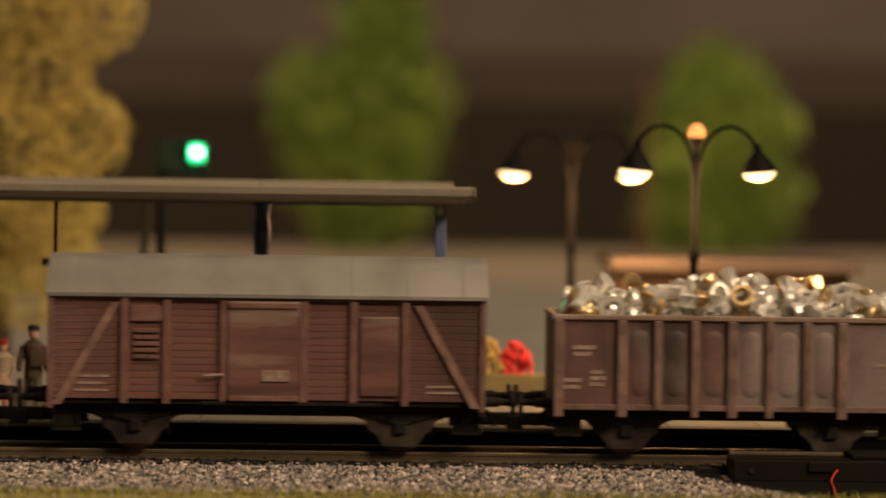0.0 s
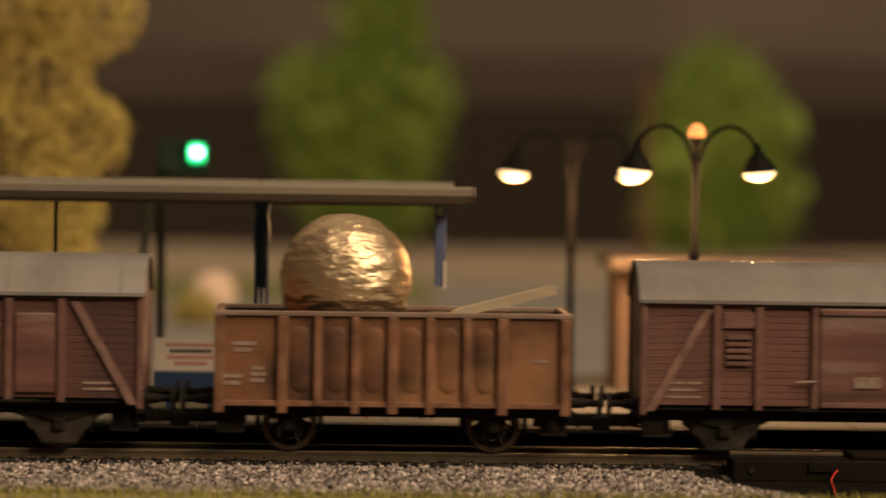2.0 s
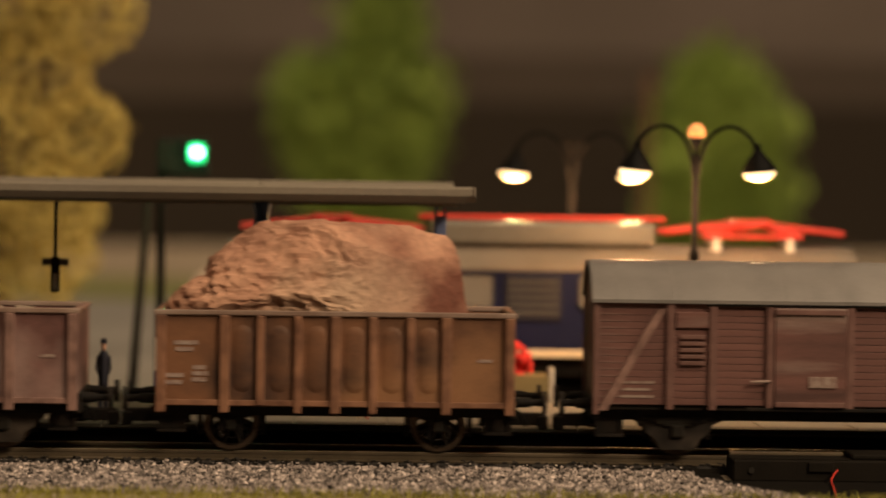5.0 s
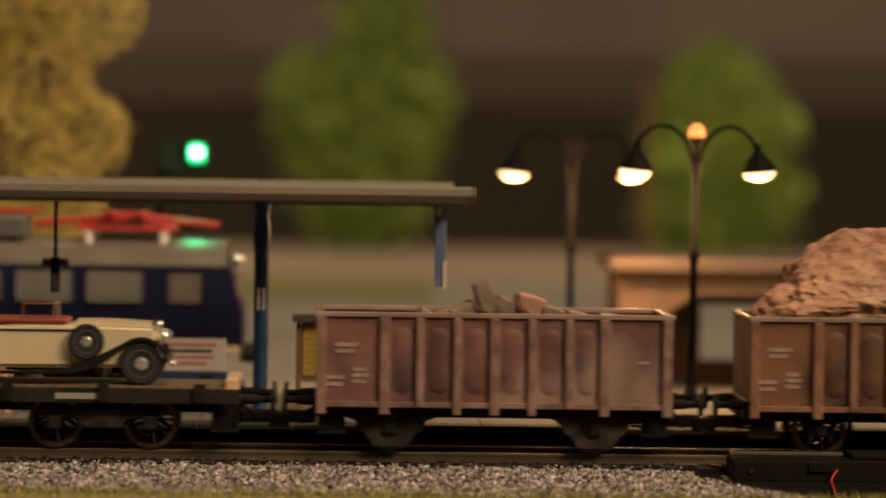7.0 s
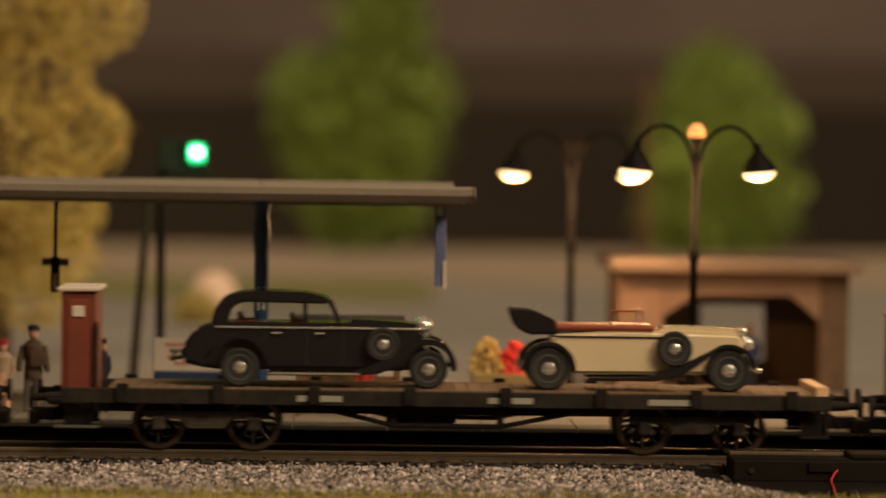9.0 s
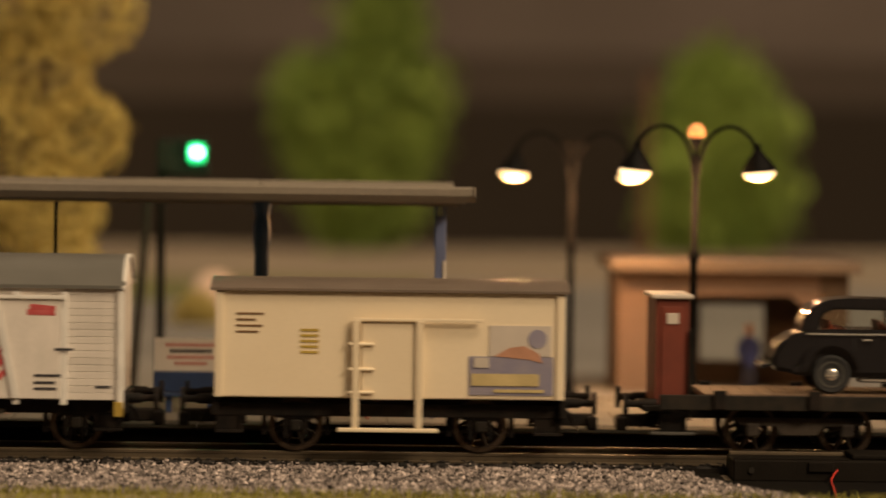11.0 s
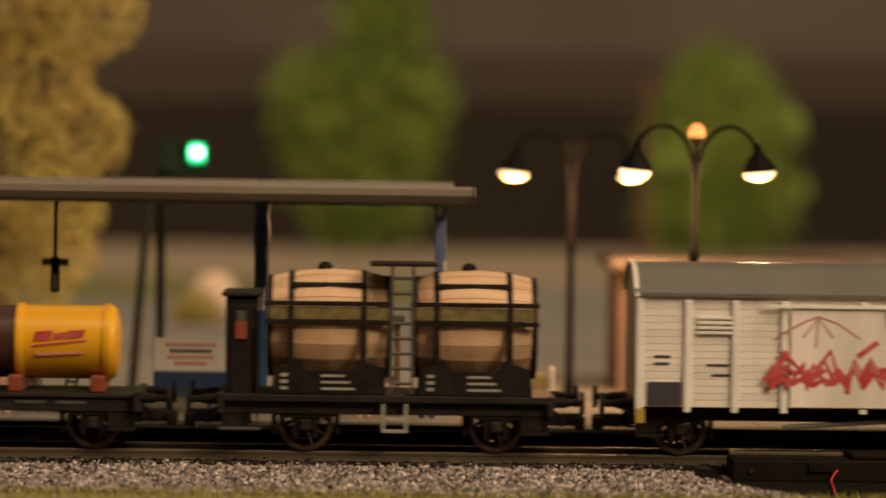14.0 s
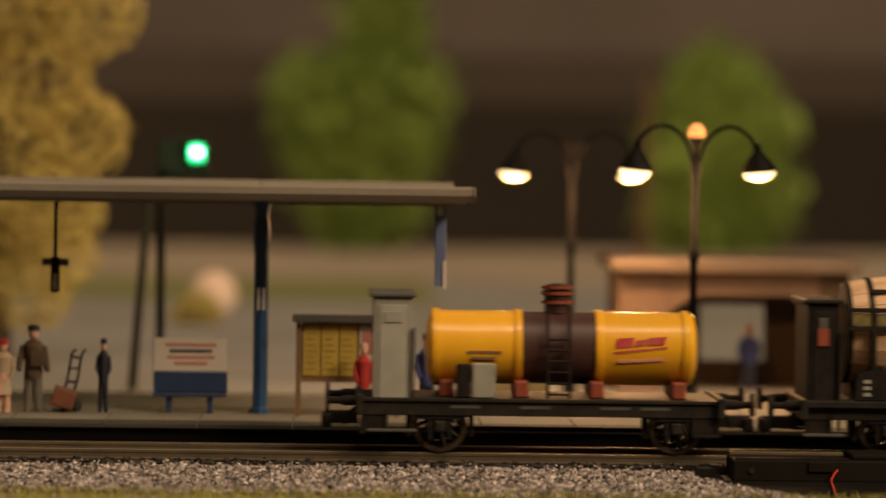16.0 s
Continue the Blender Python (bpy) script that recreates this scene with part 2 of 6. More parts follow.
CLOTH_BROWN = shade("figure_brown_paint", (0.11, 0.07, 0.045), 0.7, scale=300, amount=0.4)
CLOTH_GREY = shade("figure_grey_paint", (0.16, 0.14, 0.11), 0.7, scale=300, amount=0.3)
CLOTH_BLUE = shade("figure_blue_paint", (0.04, 0.05, 0.16), 0.7, scale=300, amount=0.3)
CLOTH_NAVY = shade("figure_navy_paint", (0.02, 0.02, 0.035), 0.7, scale=300, amount=0.3)
CLOTH_RED = shade("figure_red_paint", (0.42, 0.03, 0.025), 0.7, scale=300, amount=0.3)
CLOTH_BEIGE = shade("figure_beige_paint", (0.45, 0.34, 0.23), 0.7, scale=300, amount=0.3)
LEATHER_BROWN = shade("brown_suitcase", (0.20, 0.075, 0.04), 0.5, scale=300, amount=0.4)
LAMP_GLOW = glow("lamp_glow", (1.0, 0.70, 0.36), 3.0)
BULB_GLOW = glow("amber_globe_glow", (1.0, 0.36, 0.11), 1.0)
GREEN_GLOW = glow("green_signal_glow", (0.01, 0.55, 0.20), 1.0)
SIGNAL_CORE = glow("signal_core_glow", (0.42, 1.0, 0.74), 7.0)
DISC_GLOW = glow("far_lamp_glow", (0.40, 0.245, 0.14), 0.80)
PANE = glass("window_glass")
CURTAIN = shade("pale_blind", (0.19, 0.178, 0.16), 0.6, scale=60, amount=0.3, grain=0.04)

# ---- small builders, in millimetres ----


def box(bm, x0, x1, y0, y1, z0, z1, bevel=0.0):
    r = bmesh.ops.create_cube(bm, size=1.0)["verts"]
    for v in r:
        v.co = Vector((x0 + (v.co.x + 0.5) * (x1 - x0), y0 + (v.co.y + 0.5) * (y1 - y0), z0 + (v.co.z + 0.5) * (z1 - z0)))
    if bevel:
        edges = list({e for v in r for e in v.link_edges})
        bmesh.ops.bevel(bm, geom=edges, offset=bevel, segments=2, profile=0.5, affect="EDGES")
    return bm


def rod(bm, a, b, r0, r1=None, seg=12):
    a, b = Vector(a), Vector(b)
    m = Matrix.Translation((a + b) / 2) @ (b - a).to_track_quat("Z", "Y").to_matrix().to_4x4()
    bmesh.ops.create_cone(bm, cap_ends=True, segments=seg, radius1=r0, radius2=r0 if r1 is None else r1, depth=(b - a).length, matrix=m)
    return bm


def tube(bm, pts, r, seg=8):
    """A bent round bar through the points, one closed skin."""
    pts = [Vector(p) for p in pts]
    rings, ref = [], None
    for i, p in enumerate(pts):
        d = (pts[min(i + 1, len(pts) - 1)] - pts[max(i - 1, 0)]).normalized()
        ref = d.orthogonal().normalized() if ref is None else (ref - d * ref.dot(d)).normalized()
        side = d.cross(ref)
        rings.append([bm.verts.new(p + (ref * math.cos(a) + side * math.sin(a)) * r) for a in (2 * math.pi * k / seg for k in range(seg))])
    for a, b in zip(rings, rings[1:]):
        for k in range(seg):
            bm.faces.new((a[k], a[(k + 1) % seg], b[(k + 1) % seg], b[k]))
    bm.faces.new(rings[0][::-1])
    bm.faces.new(rings[-1])
    return bm


def ball(bm, c, r, sub=2, sx=1, sy=1, sz=1):
    bmesh.ops.create_icosphere(bm, subdivisions=sub, radius=r, matrix=Matrix.Translation(c) @ Matrix.Diagonal((sx, sy, sz, 1)))
    return bm


def prism(bm, outline, y0, y1):
    """A solid whose side outline (x, z) runs from y0 to y1."""
    a = [bm.verts.new((x, y0, z)) for x, z in outline]
    b = [bm.verts.new((x, y1, z)) for x, z in outline]
    bm.faces.new(a)
    bm.faces.new(b[::-1])
    for i in range(len(a)):
        j = (i + 1) % len(a)
        bm.faces.new((a[j], a[i], b[i], b[j]))
    bmesh.ops.recalc_face_normals(bm, faces=bm.faces[:])
    return bm


def prism_x(bm, outline, x0, x1):
    """A solid whose end outline (y, z) runs from x0 to x1."""
    a = [bm.verts.new((x0, y, z)) for y, z in outline]
    b = [bm.verts.new((x1, y, z)) for y, z in outline]
    bm.faces.new(a)
    bm.faces.new(b[::-1])
    for i in range(len(a)):
        j = (i + 1) % len(a)
        bm.faces.new((a[j], a[i], b[i], b[j]))
    bmesh.ops.recalc_face_normals(bm, faces=bm.faces[:])
    return bm


def lathe(bm, profile, axis="Z", seg=24, at=(0, 0, 0), ring=False):
    """profile: (radius, height) pairs from one end to the other, turned round an axis through at."""
    rings = []
    for r, h in profile:
        verts = []
        for i in range(seg):
            a = 2 * math.pi * i / seg
            c, s = r * math.cos(a), r * math.sin(a)
            p = (c, s, h) if axis == "Z" else ((h, c, s) if axis == "X" else (s, h, c))
            verts.append(bm.verts.new(Vector(p) + Vector(at)))
        rings.append(verts)
    for p, q in zip(rings, rings[1:] + (rings[:1] if ring else [])):
        for i in range(seg):
            j = (i + 1) % seg
            bm.faces.new((p[i], p[j], q[j], q[i]))
    if not ring:
        bm.faces.new(rings[0][::-1])
        bm.faces.new(rings[-1])
    bmesh.ops.recalc_face_normals(bm, faces=bm.faces[:])
    return bm


def mesh_of(name, bm, material, smooth=False):
    bmesh.ops.scale(bm, vec=(MM, MM, MM), verts=bm.verts)
    me = bpy.data.meshes.new(name)
    bm.to_mesh(me)
    bm.free()
    me.materials.append(material)
    if smooth:
        for p in me.polygons:
            p.use_smooth = True
        me.set_sharp_from_angle(angle=radians(35))
    return me


def part(name, bm, material, parent=None, label="", at=(0, 0, 0), smooth=False):
    ob = new(name, mesh_of(name, bm, material, smooth))
    if parent is not None:
        ob.parent = parent
    ob.location = Vector(at) * MM
    if label:
        ob["label"] = label
    return ob


def thing(name, at, label, category, group="", kind=""):
    ob = new(name)
    ob.empty_display_size = 0.005
    ob.location = Vector(at) * MM
    return tagged(ob, label, category, group, kind)


def B():
    return bmesh.new()


MOVERS = []      # thing, x at the start in mm, y, z, turn, speed
ROLLERS = []     # wheelset, radius, its x, its z

# ---- room and ground ----


def structure(name, bm, material, label, category):
    return tagged(part(name, bm, material), label, category, kind="structure")


def room():
    structure("room_floor", box(B(), -1900, 1900, -2500, 3000, -860, -810), ROOM_FLOOR, "dark floor of the exhibition room", "floor")
    structure("ceiling", box(B(), -1900, 1900, -2500, 3000, 1900, 1960), CEILING, "plain ceiling of the exhibition room", "ceiling")
    # brightening up the wall is put into three butted colours
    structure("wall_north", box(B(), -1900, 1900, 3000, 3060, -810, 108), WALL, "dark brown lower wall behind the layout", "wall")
    structure("wall_north_band", box(B(), -1900, 1900, 3000, 3060, 108, 158), WALL_MID, "mid brown step of the wall's painted brightening", "wall")
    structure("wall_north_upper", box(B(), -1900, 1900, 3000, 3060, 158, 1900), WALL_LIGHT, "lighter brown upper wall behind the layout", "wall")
    structure("wall_south", box(B(), -1900, 1900, -2560, -2500, -810, 1900), WALL_LIGHT, "brown wall behind the camera", "wall")
    structure("wall_west", box(B(), -1960, -1900, -2500, 3000, -810, 1900), WALL_LIGHT, "brown side wall of the room", "wall")
    structure("wall_east", box(B(), 1900, 1960, -2500, 3000, -810, 1900), WALL_LIGHT, "brown side wall of the room", "wall")
    table = thing("layout_table", (0, 728, -810), "timber table carrying the model railway layout", "table")
    part("top", box(B(), -1205, 1205, -852, 852, 760, 785.5), TIMBER, table)
    for x in (-1120, 1120):
        for y in (-790, 0, 790):
            part("leg", box(B(), x - 35, x + 35, y - 35, y + 35, 0, 760, 4), TIMBER, table)


def ground():
    structure("ground", box(B(), -1200, 1200, -120, 1575, -24, -3.6), EARTH, "sandy brown scenic ground of the model layout", "ground")
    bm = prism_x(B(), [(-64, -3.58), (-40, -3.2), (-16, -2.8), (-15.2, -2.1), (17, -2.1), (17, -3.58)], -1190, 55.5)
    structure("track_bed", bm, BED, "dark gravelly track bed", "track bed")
    # dark sheet laid down as the shadow below the point motor
    structure("motor_pit", box(B(), 54, 400, -62, -24, -3.598, -3.5), BED, "dark patch painted as the shadow round the point motor", "soil")
    structure("yard", box(B(), -1200, 1200, 172, 980, -3.598, -3.45), ASPHALT, "worn grey asphalt yard behind the tracks", "yard")
    structure("turf", box(B(), -420, 20, 760, 1010, -3.449, -3.2, 0.1), TURF, "strip of low olive turf beyond the yard", "turf")
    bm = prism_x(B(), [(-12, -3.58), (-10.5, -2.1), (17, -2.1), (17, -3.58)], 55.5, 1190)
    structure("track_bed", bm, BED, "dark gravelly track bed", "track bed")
    bm = prism_x(B(), [(128, -3.58), (132, -2.1), (166, -2.1), (170, -3.58)], -1190, 1190)
    structure("track_bed", bm, BED, "dark gravelly bed of the second track", "track bed")


def track(y, half, group):
    rail_track = thing("rail_track", (0, y, -2.1), "model railway track with rusty rails on dark sleepers", "railway track", group)
    sl = mesh_of("sleeper", box(B(), -1.3, 1.3, -15, 15, -0.8, 0.1, 0.15), SLEEPER)
    for i in range(-20, 21):
        ob = new("sleeper", sl)
        ob.parent = rail_track
        ob.location = (i * 6.6 * MM, 0, 0)
    bm = B()
    for i in range(21, int(half / 6.6)):
        for e in (-1, 1):
            box(bm, e * i * 6.6 - 1.3, e * i * 6.6 + 1.3, -15, 15, -0.8, 0.1)
    part("sleepers_beyond", bm, SLEEPER, rail_track)["kind"] = "stuff"
    clip = mesh_of("rail_clip", box(B(), -0.5, 0.5, -1.3, 1.3, 0.08, 0.45, 0.1), SLEEPER)
    for s in (-8.25, 8.25):
        prof = [(-1.1, 0.1), (1.1, 0.1), (1.1, 0.35), (0.35, 0.55), (0.35, 1.4), (0.5, 1.5), (0.5, 2.02), (-0.5, 2.02), (-0.5, 1.5), (-0.35, 1.4), (-0.35, 0.55), (-1.1, 0.35)]
        part("rail", prism_x(B(), [(a + s, b) for a, b in prof], -half, half), RAIL, rail_track, "rusty brown rail")
        part("rail_head", box(B(), -half, half, s - 0.48, s + 0.48, 2.022, 2.1), RAIL_TOP, rail_track, "worn shiny rail head")
        if y < 50:
            for i in range(-15, 16):
                ob = new("rail_clip", clip)
                ob.parent = rail_track
                ob.location = (i * 6.6 * MM, s * MM, 0)
    return rail_track


def stones(name, count, area, z_of, size, material, label, category, seed):
    rng = np.random.default_rng(seed)
    base = np.array([(x, y, z) for x in (-1, 1) for y in (-1, 1) for z in (-1, 1)], float)
    quads = np.array([(0, 1, 3, 2), (4, 6, 7, 5), (0, 4, 5, 1), (2, 3, 7, 6), (0, 2, 6, 4), (1, 5, 7, 3)])
    xs, ys = rng.uniform(area[0], area[1], count), rng.uniform(area[2], area[3], count)
    verts, faces = [], []
    for i in range(count):
        s = size * rng.uniform(0.5, 1.25)
        q = base * (s * rng.uniform(0.35, 0.65, 3)) * rng.uniform(0.55, 1.15, (8, 1))
        rot = np.array(Euler(rng.uniform(0, 6.28, 3)).to_matrix())
        verts.append(q @ rot.T + (xs[i], ys[i], z_of(xs[i], ys[i]) + s * 0.15))
        faces.append(quads + 8 * i)
    me = bpy.data.meshes.new(name)
    me.from_pydata((np.concatenate(verts) * MM).tolist(), [], np.concatenate(faces).tolist())
    me.materials.append(material)
    return tagged(new(name, me), label, category, kind="stuff")


def bed_z(x, y):
    if x > 50 and y > -27 - (x - 50) * 1.9:
        return -6.0
    k = min(1.0, max(0.0, (x - 46) / 16))
    z = -2.75 if y > -16 else -2.75 - (-16 - y) * 0.016
    return z * (1 - k) + k * -3.5


def grass_strip():
    rng = np.random.default_rng(5)
    verts, faces = [], []
    for i in range(9000):
        x, y = rng.uniform(-100, 100), -120 + 62 * rng.uniform(0, 1) ** 0.6
        edge = -60 + 2.5 * math.sin(x * 0.11) + 1.5 * math.sin(x * 0.37)
        y = min(y, edge + rng.uniform(-3, 1.2))
        h, a = rng.uniform(0.7, 2.0), rng.uniform(0, 6.28)
        w = 0.16
        lean = rng.normal(0, 0.5, 2)
        k = len(verts)
        c, s = w * math.cos(a), w * math.sin(a)
        verts += [(x - c, y - s, -3.7), (x + c, y + s, -3.7), (x + lean[0] * h, y + lean[1] * h, -3.6 + h)]
        faces.append((k, k + 1, k + 2))
    me = bpy.data.meshes.new("grass")
    me.from_pydata((np.array(verts) * MM).tolist(), [], faces)
    me.materials.append(GRASS)
    return tagged(new("grass", me), "dry yellow-green static grass beside the ballast", "grass", kind="stuff")


def platform():
    base = structure("platform", box(B(), -290, 290, 26.5, 121, -3.58, 2.0), CONCRETE, "low grey concrete station platform", "platform")
    # the face's shade is put into its near-black colour
    part("platform_face", box(B(), -290, 290, 26.2, 26.45, -3.5, 1.25), SHADED_BLACK, base, "dark platform face with its shade put into the colour")
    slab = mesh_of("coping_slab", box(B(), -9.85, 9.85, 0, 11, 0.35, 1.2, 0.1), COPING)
    for i in range(-14, 15):
        ob = new("coping_slab", slab)
        ob.parent = base
        ob.location = (i * 20 * MM, 25 * MM, 1.3 * MM)
    paving = mesh_of("paving_slab", box(B(), -9.8, 9.8, 0, 19.6, 0, 0.5, 0.08), CONCRETE)
    for i in range(-10, 11):
        for j in range(4):
            ob = new("paving_slab", paving)
            ob.parent = base
            ob.location = ((i * 20 + (j % 2) * 10) * MM, (36.3 + j * 20) * MM, 1.9 * MM)


def tree(name, x, y, z, height, spread, lobes, material, label, seed, leaves=5200, size=1.2, trunk_to=0.5, fuzz=0.04):
    rng = np.random.default_rng(seed)
    t = thing(name, (x, y, z), label, "tree")
    bm = rod(B(), (0, 0, 0), (0, 0, height * trunk_to), height * 0.035, height * 0.018, 10)
    for cx, cy, cz, r in lobes:
        rod(bm, (0, 0, height * trunk_to * 0.6), (cx * 0.8, cy * 0.8, cz), height * 0.012, height * 0.004, 6)
    part("trunk", bm, BARK, t, "thin brown trunk with limbs", smooth=True)
    verts, faces = [], []
    tot = sum(l[3] ** 2 for l in lobes)
    for cx, cy, cz, r in lobes:
        for i in range(int(leaves * r * r / tot)):
            d = rng.normal(0, 1, 3)
            d /= np.linalg.norm(d)
            bump = 1 + 0.22 * noise.noise(Vector(d * 2.6 + (cx, cz, seed)))
            p = np.array((cx, cy, cz)) + d * r * bump * (rng.uniform(0.45, 1.0) ** 0.45 + fuzz * rng.normal())
            s = size * rng.uniform(0.5, 1.3)
            a, b = rng.normal(0, s, 3), rng.normal(0, s, 3)
            k = len(verts)
            verts += [tuple(p), tuple(p + a), tuple(p + a * 0.6 + b), tuple(p + b * 0.8 - a * 0.3)]
            faces.append((k, k + 1, k + 2, k + 3))
    me = bpy.data.meshes.new("crown")
    me.from_pydata((np.array(verts) * MM).tolist(), [], faces)
    me.materials.append(material)
    crown = new("crown", me)
    crown.parent = t
    crown["label"] = "uneven crown of fine foliage clumps"
    return t


def trees():
    tree("broadleaf_tree", -120, 320, -3.6, 130, 34,
         [(0, 0, 114, 29), (24, -6, 103, 17), (15, -8, 118, 18), (-19, 0, 90, 23), (10, -4, 85, 18), (24, 0, 68, 14), (-4, -4, 62, 24), (15, 0, 46, 17), (16, 0, 32, 13), (-10, 2, 34, 19), (10, -2, 22, 13)],
         LEAF, "bushy model tree with ochre-yellow foliage", 3, 60000, 0.52, 0.5, 0.015)
    tree("broadleaf_tree", -11, 1490, -3.6, 215, 60,
         [(12, 0, 188, 18), (14, 0, 162, 21), (16, 0, 136, 26), (-24, 0, 94, 28), (16, 0, 92, 36), (-24, 0, 76, 26), (18, 0, 62, 30), (-8, 0, 44, 30), (14, 0, 30, 26), (-2, 0, 14, 22)],
         LEAF_GREEN, "tall green model tree far behind the station", 4, 13000, 3, 0.5, 0.2)
    tree("broadleaf_tree", 211, 1490, -3.6, 128, 50,
         [(-10, 0, 104, 22), (6, 0, 104, 20), (-16, 0, 78, 24), (14, 0, 76, 28), (-16, 0, 54, 26), (12, 0, 50, 28), (-14, 0, 30, 28), (15, 0, 26, 27), (0, 0, 12, 30)],
         LEAF_GREEN, "green model tree far behind the station", 6, 12000, 3, 0.5, 0.2)
    # added clump of leaves in place of the yellow glow by the far lamp
    tree("glow_clump", -71.5, 560, -3.6, 14, 8, [(0, 0, 6, 6.5), (-5, 0, 4, 4.5), (5, 0, 4, 4)], LEAF, "small ochre clump standing in for a blurred yellow glow", 9, 2500, 0.6, 0.4, 0.05)


def canopy():
    c = thing("platform_canopy", (0, 59, 2.4), "grey-brown winged platform canopy on blue posts", "canopy")
    z = -2.4
    for i in range(6):
        x1 = 7.2 - i * 46
        x0 = x1 - 45.6
        part("roof_panel", prism_x(B(), [(-27, 50.5 + z), (-27, 51.3 + z), (0, 50.2 + z), (0, 49.4 + z)], x0, x1), CANOPY, c)
        part("roof_panel", prism_x(B(), [(0.2, 49.4 + z), (0.2, 50.2 + z), (37, 53.2 + z), (37, 52.2 + z)], x0, x1 - 2.0 * (i == 0)), CANOPY, c)
    part("fascia", prism_x(B(), [(-27.6, 49.6 + z), (-26.6, 49.6 + z), (-26.6, 52.6 + z), (-27.4, 52.9 + z), (-28.6, 52.4 + z), (-28.6, 51.0 + z)], -270, 7.6), CANOPY, c, "moulded fascia with gutter")
    part("end_cap", prism_x(B(), [(-28.9, 50.8 + z), (-26.2, 49.6 + z), (-26.2, 52.9 + z), (-28.9, 52.9 + z)], 7.65, 8.1), CANOPY, c)
    part("soffit", prism_x(B(), [(-26, 49.8 + z), (-26, 50.3 + z), (-1, 49.2 + z), (-1, 48.8 + z)], -270, 6.5), CANOPY, c)
    part("valley_beam", box(B(), -270, 5, -1.2, 1.2, 48.3 + z, 49.2 + z, 0.2), CANOPY, c, "grey-brown longitudinal beam")
    for i in range(5):
        x = -37.6 - 76 * i
        if x < -270:
            break
        bm = lathe(B(), [(2.0, 0), (2.0, 1.0), (1.6, 1.5), (1.6, 35), (1.72, 36.2), (1.95, 37.5), (1.95, 41), (1.75, 42.4), (1.5, 43), (2.0, 45), (2.2, 46), (2.2, 48.2)], seg=8, at=(x, 0, 0))
        post = part("post", bm, BLUE, c, "dark blue tapered post", smooth=True)
        for dx in (-0.55, 0.6):
            part("notice_strip", box(B(), x + dx - 0.28, x + dx + 0.28, -1.62, -1.3, 22.8, 27.6, 0.05), WHITE_TRIM, post, "thin pale strip on the post")
    h = thing("hanging_sign", (1.5, 59, 48.2), "small pale blue sign hanging from the canopy end", "sign")
    part("hanger", box(B(), -1.4, -0.9, -0.3, 0.3, -9, 1), BLUE, h)
    part("hanger", box(B(), 0.6, 1.1, -0.3, 0.3, -12, 1), PALE_BLUE, h)
    part("panel", box(B(), -1.2, 1.2, -0.5, 0.5, -17.4, -2, 0.15), PALE_BLUE, h)
    part("plate", box(B(), 0.5, 1.35, -0.8, -0.52, -18, -11.8, 0.1), POSTER_PALE, h, "pale plate edge")
    k = thing("hanging_lantern", (-82.6, 59, 48.2), "dark hanging platform clock on a thin rod", "clock")
    part("rod", rod(B(), (0, 0, 1), (0, 0, -12), 0.42), POST_METAL, k)
    part("crosspiece", box(B(), -2.9, 2.9, -0.4, 0.4, -14.0, -12.4, 0.2), GREY_DARK, k)
    part("body", box(B(), -0.95, 0.95, -0.9, 0.9, -19.8, -12.0, 0.3), BLACK, k)
    part("face", box(B(), -0.5, 0.5, -1.1, -0.92, -19.2, -15.7, 0.1), GREY, k)


def catenary_post(x0, x1, y, top, r, material=None, label="slender leaning grey mast behind the platform"):
    p = thing("mast", (x0, y, -3.6), label, "mast")
    part("shaft", rod(B(), (0, 0, 0), (x1 - x0, 0, top + 3.6), r * 1.15, r * 0.8, 10), material or GREY_DARK, p, smooth=True)
    part("foot", box(B(), -2.2, 2.2, -2.2, 2.2, 0, 1.6, 0.3), CONCRETE, p)


